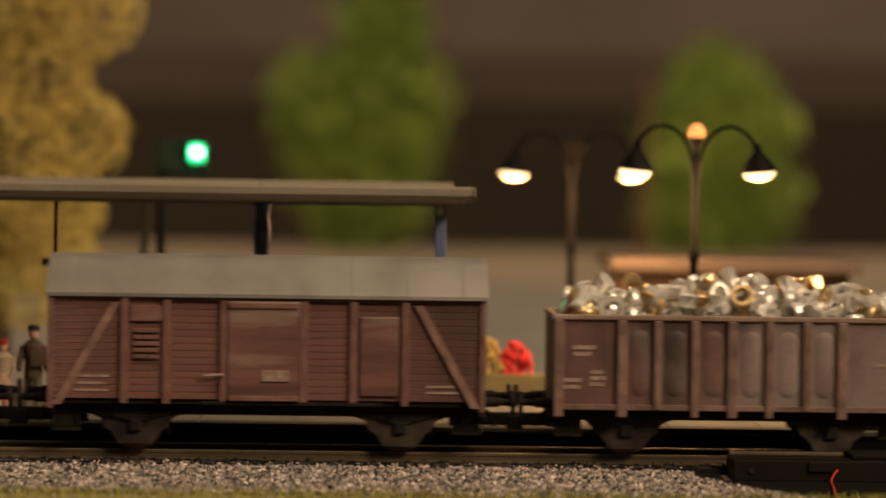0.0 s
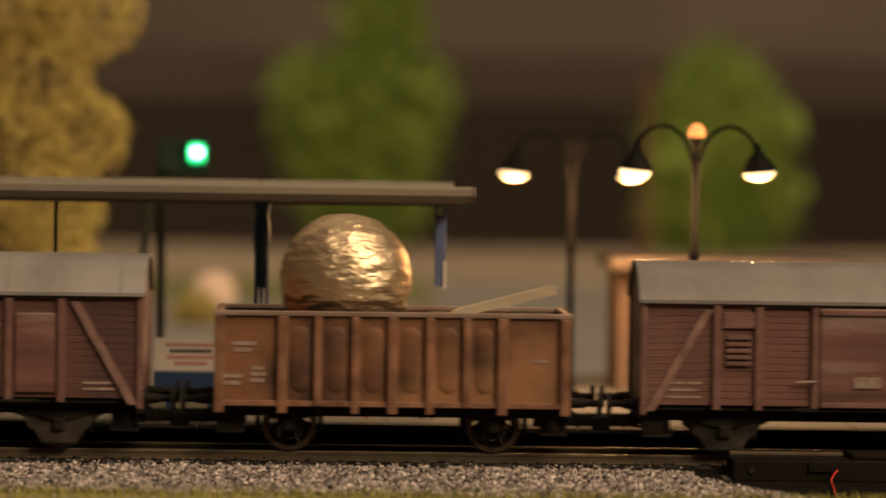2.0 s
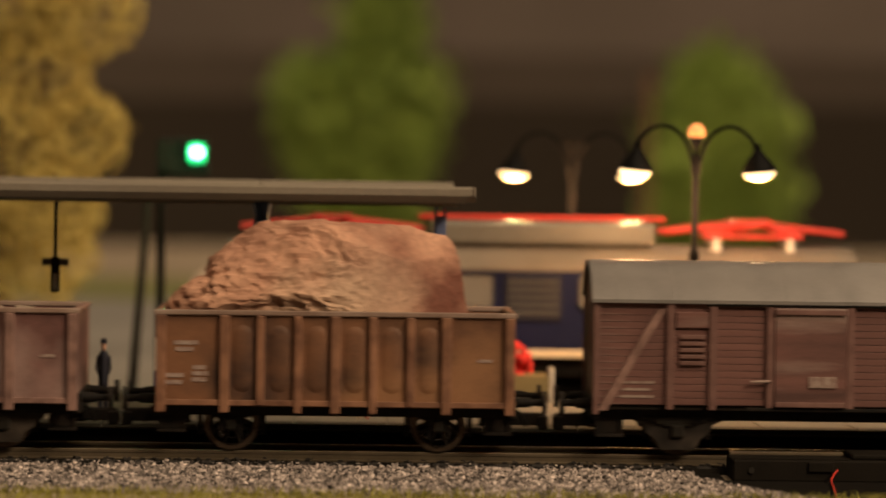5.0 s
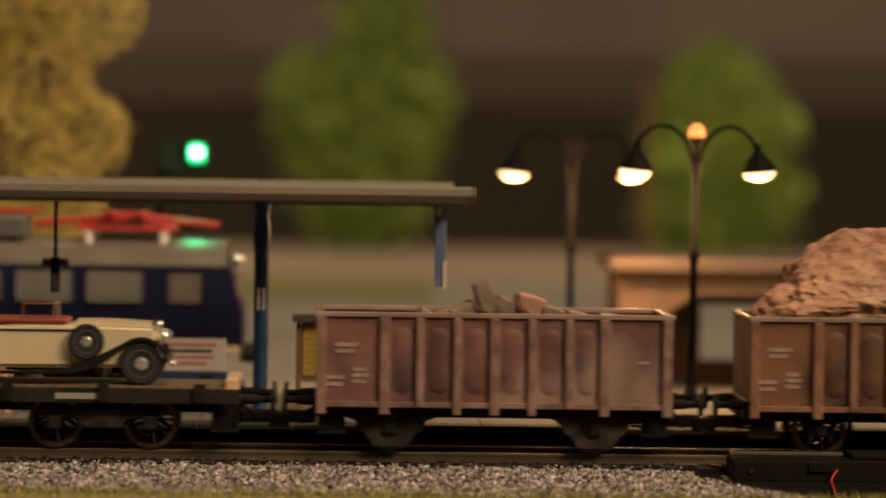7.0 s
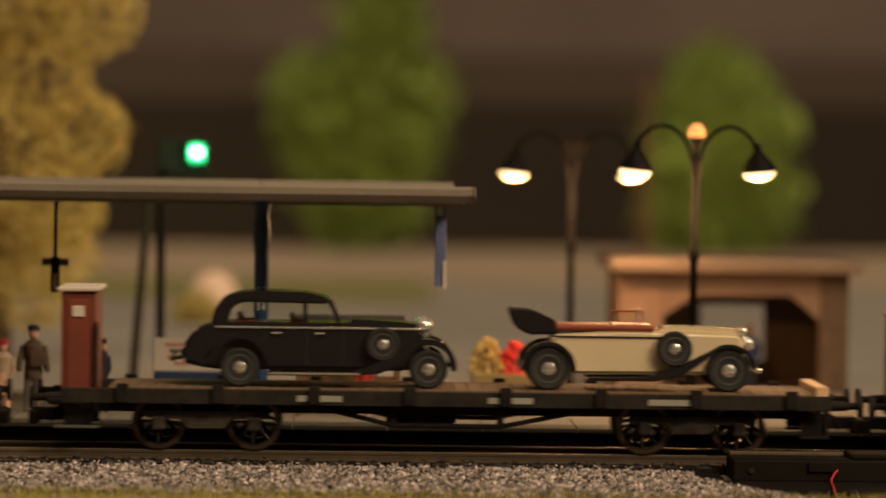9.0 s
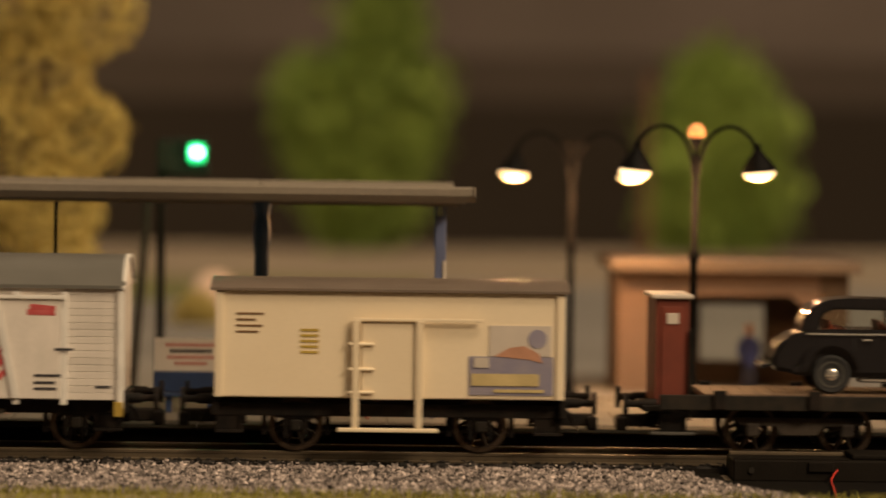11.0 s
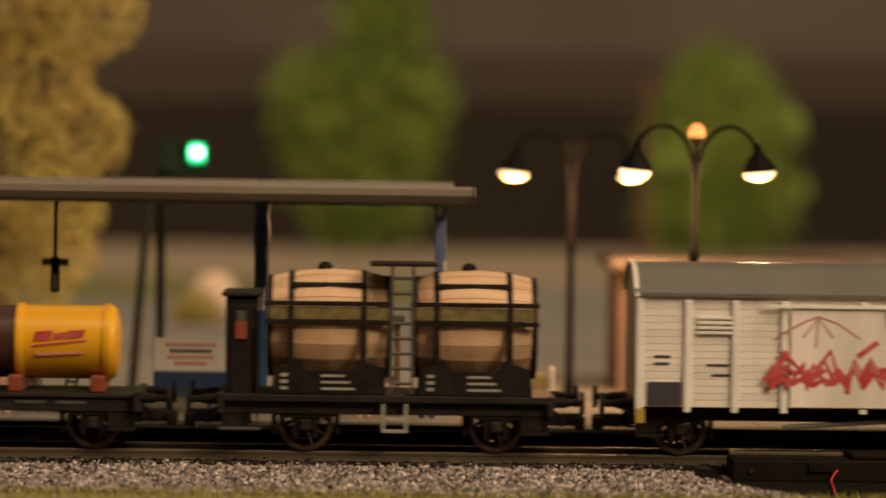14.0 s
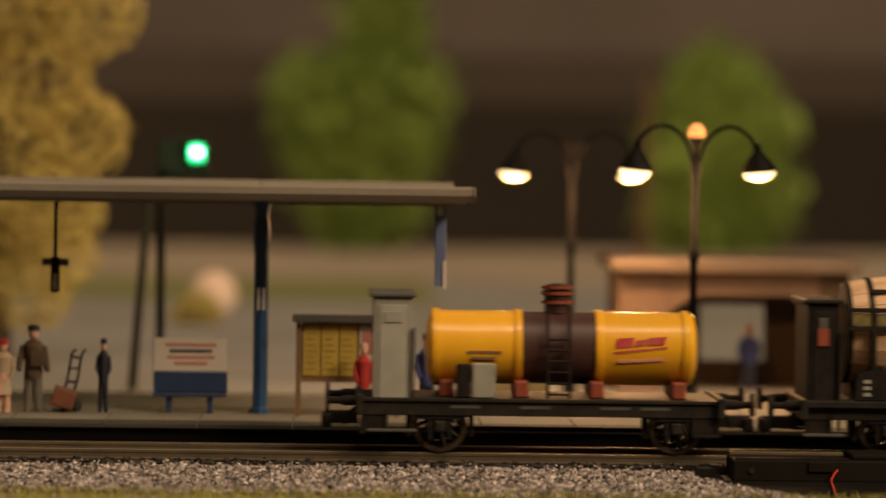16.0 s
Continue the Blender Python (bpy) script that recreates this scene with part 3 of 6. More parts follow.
def lamp_post(x, y, z, lean, label, lift=0.0, globe=True, reach=14.2):
    p = thing("street_lamp", (x, y, z), label, "street lamp", "platform lamps")
    u = lift
    bm = lathe(B(), [(2.4, 0), (2.4, 1.2), (1.5, 2.5), (1.05, 6), (0.85, 33 + u), (1.25, 33.6 + u), (1.25, 35 + u), (0.8, 35.8 + u), (0.72, 53 + u), (1.15, 53.6 + u), (1.15, 55 + u), (0.8, 55.4 + u), (0.6, 59 + u)], seg=14)
    part("post", bm, POST_METAL, p, "dark iron post with collars", smooth=True)
    part("cup", lathe(B(), [(0.5, 58 + u), (0.8, 59.5 + u), (1.7, 61.4 + u), (1.8, 62.2 + u)], seg=14), POST_METAL, p, smooth=True)
    if globe:
        part("globe", ball(B(), (0, 0, 63.1 + u), 2.05, 3), BULB_GLOW, p, "small glowing amber globe", smooth=True)
    for s in (-1, 1):
        k = reach / 14.2 * s
        pts = [(k * 0.6, 0, 54.5), (k * 1.0, 0, 57.0), (k * 1.9, 0, 60.0), (k * 3.4, 0, 62.4), (k * 5.4, 0, 64.0), (k * 7.6, 0, 64.6), (k * 9.8, 0, 64.2), (k * 11.6, 0, 63.0), (k * 12.9, 0, 61.6), (k * 13.6, 0, 60.0)]
        part("arm", tube(B(), [(a, b, c + u) for a, b, c in pts], 0.46, 10), POST_METAL, p, "curved dark arm", smooth=True)
        sx = s * reach + 0.35
        head = part("shade", lathe(B(), [(0.6, 4.2), (0.8, 2.6), (1.5, 2.0), (1.6, 1.5), (2.7, 0.4), (3.7, -1.2), (4.2, -2.2), (4.2, -2.6), (3.9, -2.6)], seg=24), POST_METAL, p, "dark conical lamp shade", (sx, 0, 56.6 + u), True)
        part("finial", ball(B(), (0, 0, 3.4), 0.95, 2), POST_METAL, head, smooth=True)
        part("diffuser", lathe(B(), [(3.9, -2.65), (3.7, -3.0), (3.0, -3.7), (1.8, -4.2), (0.4, -4.4)], seg=24), LAMP_GLOW, head, "glowing warm white bowl", smooth=True)
        head.rotation_euler = (0.0, -0.10 * s, 0)
        point_lamp("lamp_light", x + sx + math.sin(lean) * 50, y, z + 50.2 + u, 0.075, WARM, 1.2)
    p.rotation_euler = (0, lean, 0)
    return p


def signal():
    s = thing("railway_signal", (-60.4, 192, -3.6), "dark railway signal showing a bright green light", "signal")
    part("mast", rod(B(), (-6.0, 1.5, 0), (-6.0, 1.5, 62), 1.1), POST_METAL, s)
    part("head", box(B(), -6.5, 6.3, 0.5, 4, 56.5, 66.5, 0.8), BLACK, s)
    part("head_side", box(B(), -7.4, -3.0, -1.0, 0.4, 57.5, 65.8, 0.5), BLACK, s)
    part("lens", ball(B(), (3.0, -0.5, 62.6), 1.75, 3, 1, 0.5, 0.85), SIGNAL_CORE, s, "white-green glowing lens", smooth=True)
    # the lens's green halo, built as a box that glows itself
    part("lens_halo", box(B(), 0.6, 5.4, -0.3, 0.45, 59.8, 65.0, 1.2), GREEN_GLOW, s, "green halo of the lens as a glowing box")
    point_lamp("signal_light", -57.0, 172, 57.5, 0.008, (0.03, 1.0, 0.35), 2)


def bench():
    b = thing("platform_bench", (-52.9, 60, 2.4), "navy blue platform bench with a pale sign board above it", "bench")
    part("board", box(B(), -7.9, 7.7, 0.6, 1.2, 9.0, 16.2, 0.1), POSTER_PALE, b, "pale sign board with faded lines")
    for i, (w, m) in enumerate(((5.6, POSTER_RED), (4.6, INK), (5.2, POSTER_RED), (3.6, POSTER_RED))):
        part("lettering", box(B(), -w, w, 0.5, 0.596, 14.4 - i * 1.35, 15.1 - i * 1.35), m, b)
    part("backrest", box(B(), -8.1, 8.1, 0.2, 1.3, 4.3, 8.9, 0.25), NAVY, b)
    part("seat", box(B(), -8.1, 8.1, -3.6, 0.2, 3.6, 4.3, 0.2), NAVY, b)
    for x in (-4.6, 4.4):
        part("leg", box(B(), x - 0.6, x + 0.6, -2.5, 0.8, 0, 3.6, 0.15), NAVY, b)


def notice_board():
    b = thing("notice_board", (-16, 54, 2.4), "brown framed notice board with yellow timetables", "notice board")
    for x in (-13.2, 8.4):
        part("post", box(B(), x - 0.55, x + 0.55, -0.6, 0.6, 0, 21.4, 0.12), TIMBER, b)
    part("roof", prism_x(B(), [(-2.4, 20.5), (-2.4, 21.1), (0, 22.1), (2.4, 21.1), (2.4, 20.5)], -14.6, 9.8), GREY_DARK, b, "dark little pitched roof")
    part("backing", box(B(), -12.6, 7.8, 0.1, 0.6, 8.2, 20.4), TIMBER, b)
    part("rail", box(B(), -12.6, 7.8, -0.5, 0.5, 7.4, 8.2, 0.1), TIMBER, b)
    for i in range(3):
        part("timetable", box(B(), -12.2 + i * 4.0, -8.5 + i * 4.0, -0.2, 0.08, 8.8, 19.8), POSTER_YELLOW, b, "yellow timetable sheet")
        for k in range(7):
            part("lettering", box(B(), -11.7 + i * 4.0, -9.2 + i * 4.0 - (k % 3) * 0.4, -0.26, -0.205, 10.0 + k * 1.3, 10.4 + k * 1.3), PRINT_LINES, b)
    for x0 in (0.0, 4.0):
        part("poster", box(B(), x0, x0 + 3.6, -0.2, 0.08, 8.8, 19.8), POSTER_PALE, b, "pale faded poster")
        part("poster_picture", box(B(), x0 + 0.5, x0 + 3.1, -0.26, -0.205, 13.5, 18.6), POSTER_RED, b)


def figure(name, x, y, z, h, coat, legs, hat, label, extra=None, arms=0.5, skirt=False, slim=1.0, parcel=False):
    """A painted model figure as one mesh of several colours."""
    bm = B()
    s = h / 20.0
    mats = [SKIN, coat, legs, hat]

    def paint(index, start):
        for f in bm.faces[start:]:
            f.material_index = index
        bm.faces.ensure_lookup_table()
    bm.faces.ensure_lookup_table()
    n = len(bm.faces)
    for sx in (-1, 1):
        rod(bm, (sx * 1.35, 0, 0.3), (sx * 0.85, 0, 9.2), 0.75 if skirt else 0.95, 1.25, 8)
        box(bm, sx * 1.35 - 0.8, sx * 1.35 + 0.8, -2.0, 0.7, 0, 0.9, 0.2)
    bm.faces.ensure_lookup_table()
    paint(0 if skirt else 2, n)
    n = len(bm.faces)
    if skirt:
        rod(bm, (0, 0, 5.0), (0, 0, 10.5), 2.5, 1.7, 12)
        bm.faces.ensure_lookup_table()
        paint(2, n)
        n = len(bm.faces)
    lathe(bm, [(1.8, 7.6), (2.2, 9), (2.0, 11), (2.35, 14), (2.5, 15.3), (1.6, 16.4), (0.8, 16.8)], seg=12)
    for sx in (-1, 1):
        tube(bm, [(sx * 2.4, 0, 15.2), (sx * 3.0, -0.3, 12.0), (sx * 2.6 * arms * 1.4, -1.8 * arms, 9.6)], 0.72)
    bm.faces.ensure_lookup_table()
    paint(1, n)
    n = len(bm.faces)
    ball(bm, (0, 0, 18.2), 1.35, 2, 0.9, 1, 1.12)
    bm.faces.ensure_lookup_table()
    paint(0, n)
    n = len(bm.faces)
    lathe(bm, [(1.5, 18.7), (1.45, 19.1), (1.3, 19.9), (0.7, 20.2)], seg=12)
    bm.faces.ensure_lookup_table()
    paint(3, n)
    if parcel:
        n = len(bm.faces)
        box(bm, -0.6, 3.6, -3.4, -1.4, 10.6, 14.0, 0.3)
        bm.faces.ensure_lookup_table()
        paint(1, n)
    bmesh.ops.scale(bm, vec=(s * slim, s * 0.8, s), verts=bm.verts)
    ob = part(name, bm, SKIN, None, "", (x, y, z), True)
    for m in mats[1:]:
        ob.data.materials.append(m)
    return tagged(ob, label, "model figure", "platform figures")


def figures():
    figure("figurine", -87.0, 57, 2.4, 18.8, CLOTH_BROWN, CLOTH_GREY, CLOTH_NAVY, "painted model figure in a dark brown coat holding a parcel", arms=0.9, parcel=True)
    figure("figurine", -93.2, 53, 2.4, 15.8, CLOTH_BEIGE, CLOTH_BEIGE, CLOTH_RED, "painted model figure in beige with a red hat", skirt=True)
    figure("figurine", -71.8, 58, 2.4, 16.0, CLOTH_NAVY, CLOTH_NAVY, CLOTH_NAVY, "slim painted model figure in navy uniform", arms=0.3, slim=0.62)
    figure("figurine", -15.0, 48, 2.4, 16.2, CLOTH_RED, CLOTH_BEIGE, SKIN, "painted model figure in a red jacket and pale trousers", slim=0.8)
    figure("figurine", -1.2, 52, 2.4, 18.2, CLOTH_BLUE, CLOTH_NAVY, CLOTH_NAVY, "painted model figure in a blue jacket", slim=0.85)
    figure("figurine", 90.2, 240, -3.6, 18.0, CLOTH_BLUE, CLOTH_NAVY, SKIN, "painted model figure in blue inside the shelter")
    t = thing("luggage_cart", (-79.5, 57, 2.4), "sack truck loaded with a brown suitcase", "luggage cart")
    for y in (-1.4, 1.4):
        part("rail", tube(B(), [(-1.0, y, 1.0), (1.6, y, 7.0), (3.0, y, 12.6), (4.2, y, 13.4)], 0.28), POST_METAL, t)
        part("wheel", rod(B(), (1.6, y - 0.4, 1.3), (1.6, y + 0.4, 1.3), 1.3, 1.3, 16), RUBBER, t)
    for z, x in ((3.5, 0.2), (6.5, 1.4), (9.4, 2.2), (11.8, 2.8)):
        part("rung", rod(B(), (x, -1.6, z), (x, 1.6, z), 0.26), POST_METAL, t)
    part("toe_plate", box(B(), -2.8, 1.2, -1.8, 1.8, 0.3, 0.7), POST_METAL, t)
    t.rotation_euler = (0, 0, 0.95)
    c = thing("suitcase", (-80.8, 56.2, 3.4), "brown leather suitcase on the cart", "suitcase")
    part("body", box(B(), -2.6, 2.4, -2.0, 2.0, 0, 4.4, 0.5), LEATHER_BROWN, c)
    part("strap", box(B(), -2.64, 2.44, -0.3, 0.3, -0.03, 4.44), CLOTH_BROWN, c)
    c.rotation_euler = (0, 0.3, 0)


def planter():
    b = thing("flower_trough", (19.6, 110, 2.4), "olive wooden flower trough beside the platform lamp", "planter")
    part("trough", box(B(), -9, 9, -3, 3, 1.2, 6.2, 0.3), TROUGH, b, "olive brown boards")
    for x in (-8, 8):
        part("foot", box(B(), x - 0.8, x + 0.8, -2.6, 2.6, 0, 1.2, 0.1), TIMBER, b)
    part("end_board", box(B(), 9.05, 10.2, -3.2, 3.2, 0, 7.6, 0.15), POSTER_PALE, b, "white end board")
    rng = random.Random(8)
    for cx, m, top, lab in ((-5.6, FLOWER_YELLOW, 8.4, "yellow flowers"), (1.2, FLOWER_RED, 7.6, "red flowers")):
        bm = B()
        for i in range(150):
            u = rng.random()
            w = math.sqrt(1 - u * u) * 4.0
            ball(bm, (cx + rng.uniform(-w, w), rng.uniform(-2.2, 2.2) * (1 - u * 0.6), 5.8 + u * top), rng.uniform(0.45, 0.9), 1)
        part("flower_clump", bm, m, b, lab)


def shelter():
    s = thing("waiting_shelter", (84, 225, -3.6), "pinkish plastered waiting shelter with a wide arched opening", "shelter")
    x0, x1 = -30.5, 31
    top = 32.6
    part("pier", box(B(), x0, -18.5, 0, 4, 0, top, 0.3), PLASTER, s)
    part("pier", box(B(), 23.2, x1, 0, 4, 0, top, 0.3), BARK, s, "brown timber corner post")
    part("lintel", prism(B(), [(-18.5, top), (-18.5, 20.7), (-10.2, 26.3), (15.4, 26.6), (23.2, 20.0), (23.2, top)], 0.05, 3.95), PLASTER, s)
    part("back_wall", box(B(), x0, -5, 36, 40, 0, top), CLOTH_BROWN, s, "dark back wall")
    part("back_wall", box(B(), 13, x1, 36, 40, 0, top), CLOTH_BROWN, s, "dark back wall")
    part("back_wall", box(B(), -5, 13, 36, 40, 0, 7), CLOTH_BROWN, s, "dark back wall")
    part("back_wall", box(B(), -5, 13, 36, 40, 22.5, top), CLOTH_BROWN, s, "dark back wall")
    part("window_pane", box(B(), -5, 13, 37.5, 38, 7, 22.5), PANE, s)
    for x in (x0, x1 - 3):
        part("side_wall", box(B(), x, x + 3, 4, 36, 0, top), PLASTER, s)
    part("roof", box(B(), -33, 34, -4, 44, top, top + 3.6, 0.5), SHELTER_ROOF, s, "flat overhanging roof slab")
    part("floor_slab", box(B(), -32, 33, -3, 42, -0.02, 0.6), CONCRETE, s)


def far_lamp():
    p = thing("street_lamp", (-66.8, 600, -3.6), "lit globe lamp far behind the platform", "street lamp")
    part("post", rod(B(), (0, 0, 0), (0, 0, 4.2), 0.9), POST_METAL, p)
    part("globe", ball(B(), (0, 0, 9.6), 8.3, 3), DISC_GLOW, p, "dimly glowing peach globe", smooth=True)


def point_motor():
    b = thing("point_motor", (73, -18, -3.6), "dark plastic point motor beside the rail with a red wire", "point motor")
    part("case", box(B(), -15.6, 40, -7, 6.2, 0, 4.3, 0.35), MOTOR, b)
    part("cover", box(B(), 8, 40, -5.6, 5.6, 4.3, 5.5, 0.4), MOTOR, b)
    part("lid_rail", box(B(), -15.2, 7.6, 3.6, 5.4, 4.3, 5.0, 0.15), RAIL, b, "pale brown bar along the lid")
    part("lid_rail", box(B(), -15.2, 7.6, -6.6, -5.6, 4.3, 4.6, 0.1), MOTOR, b)
    part("clip", box(B(), -0.8, 4.2, -7.5, -7.02, 2.0, 4.0, 0.2), MOTOR, b)
    part("screw", rod(B(), (-12, -7.3, 2.2), (-12, -7.0, 2.2), 0.6), FRAME, b)
    part("wire", tube(B(), [(5.0, -7.1, 2.4), (4.2, -8.2, 1.8), (3.4, -10, 0.9), (3.0, -13, 0.5), (2.4, -20, 0.4), (0, -42, 0.35)], 0.22), RED, b, "thin red wire", smooth=True)


# ---- rolling stock ----
WHEELSET = []


def wheelset(wagon, x, r=5.5):
    if not WHEELSET:
        bm = rod(B(), (0, -10, 0), (0, 10, 0), 0.9, 0.9, 10)
        for s in (-1, 1):
            y = s * 8.0
            lathe(bm, [(4.3, y - 1.0), (5.5, y - 1.0), (5.5, y + 1.0), (4.3, y + 1.0)], "Y", 32, (0, 0, 0), True)
            lathe(bm, [(1.5, y - 1.1), (1.5, y + 1.1)], "Y", 12)
            for k in range(8):
                a = k * math.pi / 4
                rod(bm, (math.sin(a) * 1.2, y, math.cos(a) * 1.2), (math.sin(a) * 4.5, y, math.cos(a) * 4.5), 0.45, 0.4, 6)
        rim = lathe(B(), [(4.5, -9.25), (5.3, -9.25), (5.3, -9.05), (4.5, -9.05)], "Y", 32, (0, 0, 0), True)
        WHEELSET.append(mesh_of("wheelset", bm, WHEEL, True))
        WHEELSET.append(mesh_of("wheel_rim", rim, TYRE, True))
    w = new("wheelset", WHEELSET[0])
    w.parent = wagon
    w.location = (x * MM, 0, r * MM)
    k = new("wheel_rim", WHEELSET[1])
    k.parent = w
    k["label"] = "worn bright wheel rim"
    ROLLERS.append((w, r * MM, x * MM, r * MM))


def axle_guard(wagon, x):
    for s in (-1, 1):
        y = s * 11.2
        bm = prism(B(), [(x - 10.2, 9.0), (x + 10.2, 9.0), (x + 9.4, 7.4), (x + 7.0, 6.4), (x + 6.2, 4.6), (x + 4.4, 3.4), (x + 3.4, 1.4), (x - 3.4, 1.4), (x - 4.4, 3.4), (x - 6.2, 4.6), (x - 7.0, 6.4), (x - 9.4, 7.4)], y - 0.4, y + 0.4)
        part("axle_guard", bm, DUSTY, wagon, "dusty dark W-shaped axle guard")
        bm = box(B(), x - 1.3, x + 1.3, y - 1.2, y + 1.2, 3.8, 6.4, 0.4)
        part("axle_box", bm, FRAME, wagon)
        bm = B()
        for i in range(4):
            w = 7.2 - i * 1.5
            box(bm, x - w, x + w, y - 0.5 + s * 0.5, y + 0.5 + s * 0.5, 7.0 + i * -0.45 + 0.5, 7.4 + i * -0.45 + 0.5)
        part("leaf_spring", bm, FRAME, wagon)


def open_guard(wagon, x):
    for s in (-1, 1):
        y = s * 11.2
        part("axle_box", box(B(), x - 1.15, x + 1.15, y - 1.0, y + 1.0, 4.3, 6.7, 0.4), FRAME, wagon)
        bm = B()
        box(bm, x - 6, x + 6, y - 0.5, y + 0.5, 7.4, 8.0, 0.1)
        box(bm, x - 4, x + 4, y - 0.5, y + 0.5, 6.9, 7.4, 0.1)
        part("leaf_spring", bm, BLACK, wagon)
        part("axle_guard", prism(B(), [(x - 2.6, 9), (x + 2.6, 9), (x + 2.2, 2.8), (x + 1.6, 2.8), (x + 1.6, 6.8), (x - 1.6, 6.8), (x - 1.6, 2.8), (x - 2.2, 2.8)], y - 0.3, y + 0.3), BLACK, wagon)


def buffers(wagon, half, mat=None):
    for e in (-1, 1):
        for s in (-1, 1):
            bm = rod(B(), (e * half, s * 10, 10.4), (e * (half + 3.6), s * 10, 10.4), 1.1, 1.0, 12)
            rod(bm, (e * (half + 3.4), s * 10, 10.4), (e * (half + 6.2), s * 10, 10.4), 0.7, 0.7, 10)
            rod(bm, (e * (half + 6.0), s * 10, 10.4), (e * (half + 6.8), s * 10, 10.4), 2.3, 2.3, 18)
            part("buffer", bm, mat or BLACK, wagon, "round sprung buffer", smooth=True)
        bm = box(B(), min(e * half, e * (half + 7)), max(e * half, e * (half + 7)), -2.0, 2.0, 5.2, 7.6, 0.3)
        box(bm, min(e * (half + 5.5), e * (half + 7.6)), max(e * (half + 5.5), e * (half + 7.6)), -3.4, 3.4, 4.4, 7.2, 0.4)
        part("coupler", bm, BLACK, wagon, "black hook coupler")
        for s in (-1, 1):
            x = e * (half - 3.0)
            step = part("shunter_step", box(B(), x - 2.8, x + 2.8, s * 12.4 - 0.9, s * 12.4 + 0.9, 3.9, 4.5, 0.1), BLACK, wagon, "dark corner foot step")
            for d in (-2.4, 2.4):
                part("step_iron", box(B(), x + d - 0.3, x + d + 0.3, s * 12.0 - 0.2, s * 12.0 + 0.2, 4.5, 9.0), BLACK, step)
            part("step_back", box(B(), x - 2.3, x + 2.3, s * 11.6 - 0.15, s * 11.6 + 0.15, 4.6, 9.0), BLACK, step)
        part("brake_hose", tube(B(), [(e * half, -4, 9), (e * (half + 2), -4, 7.5), (e * (half + 3), -4, 5.2)], 0.4), BLACK, wagon)


def running_gear(wagon, half, axles, guard, body_z=9.0, frame_mat=None):
    part("underframe", box(B(), -half, half, -9.5, 9.5, body_z - 1.5, body_z + 0.6, 0.2), BLACK, wagon)
    for s in (-1, 1):
        part("sole_bar", box(B(), -half, half, s * 11.5 - 0.5, s * 11.5 + 0.5, body_z - 1.7, body_z + 0.9, 0.15), frame_mat or BLACK, wagon)
    for e in (-1, 1):
        part("headstock", box(B(), e * half - 0.7, e * half + 0.7, -13.5, 13.5, body_z - 1.6, body_z + 2.4, 0.2), frame_mat or BLACK, wagon)
    for x in axles:
        wheelset(wagon, x)
        guard(wagon, x)
    part("brake_rod", rod(B(), (axles[0], -3, 4.5), (axles[-1], -3, 4.5), 0.5), BLACK, wagon)
    for x in axles:
        for e in (-1, 1):
            part("brake_shoe", box(B(), x + e * 6.3 - 0.5, x + e * 6.3 + 0.5, -9, -7, 3.2, 7.6, 0.2), BLACK, wagon)
    buffers(wagon, half)


def wagon_root(name, x0, x1, label, category="goods wagon"):
    """x0 and x1: the body's ends along the track at the start, in millimetres."""
    w = thing(name, ((x0 + x1) / 2, 0, 0), label, category, "goods train")
    MOVERS.append((w, (x0 + x1) / 2, 0, 0, SPEED))
    return w, (x1 - x0) / 2


def load(ob, wagon_x, dx, y, z):
    MOVERS.append((ob, wagon_x + dx, y, z, SPEED))
    ob.location = Vector((wagon_x + dx, y, z)) * MM
    return ob


def arched_roof(half, width, z0, z1, over, seg=10, thick=0.7):
    top = []
    for i in range(seg + 1):
        a = -1 + 2 * i / seg
        top.append((a * width, z0 + (z1 - z0) * (1 - abs(a) ** 2.4)))
    low = [(y * 0.985, z - thick) for y, z in reversed(top)]
    low[0] = (top[-1][0], top[-1][1] - thick)
    low[-1] = (top[0][0], top[0][1] - thick)
    return prism_x(B(), top + low, -half - over, half + over)


def gable(width, z0, z1, seg=10):
    """The filled arch under a curved roof's end."""
    rim = [((-1 + 2 * i / seg) * width, z0 + (z1 - z0) * (1 - abs(-1 + 2 * i / seg) ** 2.4)) for i in range(seg + 1)]
    return prism_x(B(), rim, -0.25, 0.25)


def planks(wagon, half, z0, z1, count, y, material, x0=None, x1=None, gap=0.07):
    """Horizontal boards on both sides, one mesh for all."""
    pitch = (z1 - z0) / count
    x0, x1 = (-half, half) if x0 is None else (x0, x1)
    me = mesh_of("plank", box(B(), x0, x1, -0.3, 0.3, gap * 0.5, pitch - gap * 0.5, 0.08), material)
    for s in (-1, 1):
        for i in range(count):
            ob = new("plank", me)
            ob.parent = wagon
            ob.location = (0, s * y * MM, (z0 + i * pitch) * MM)


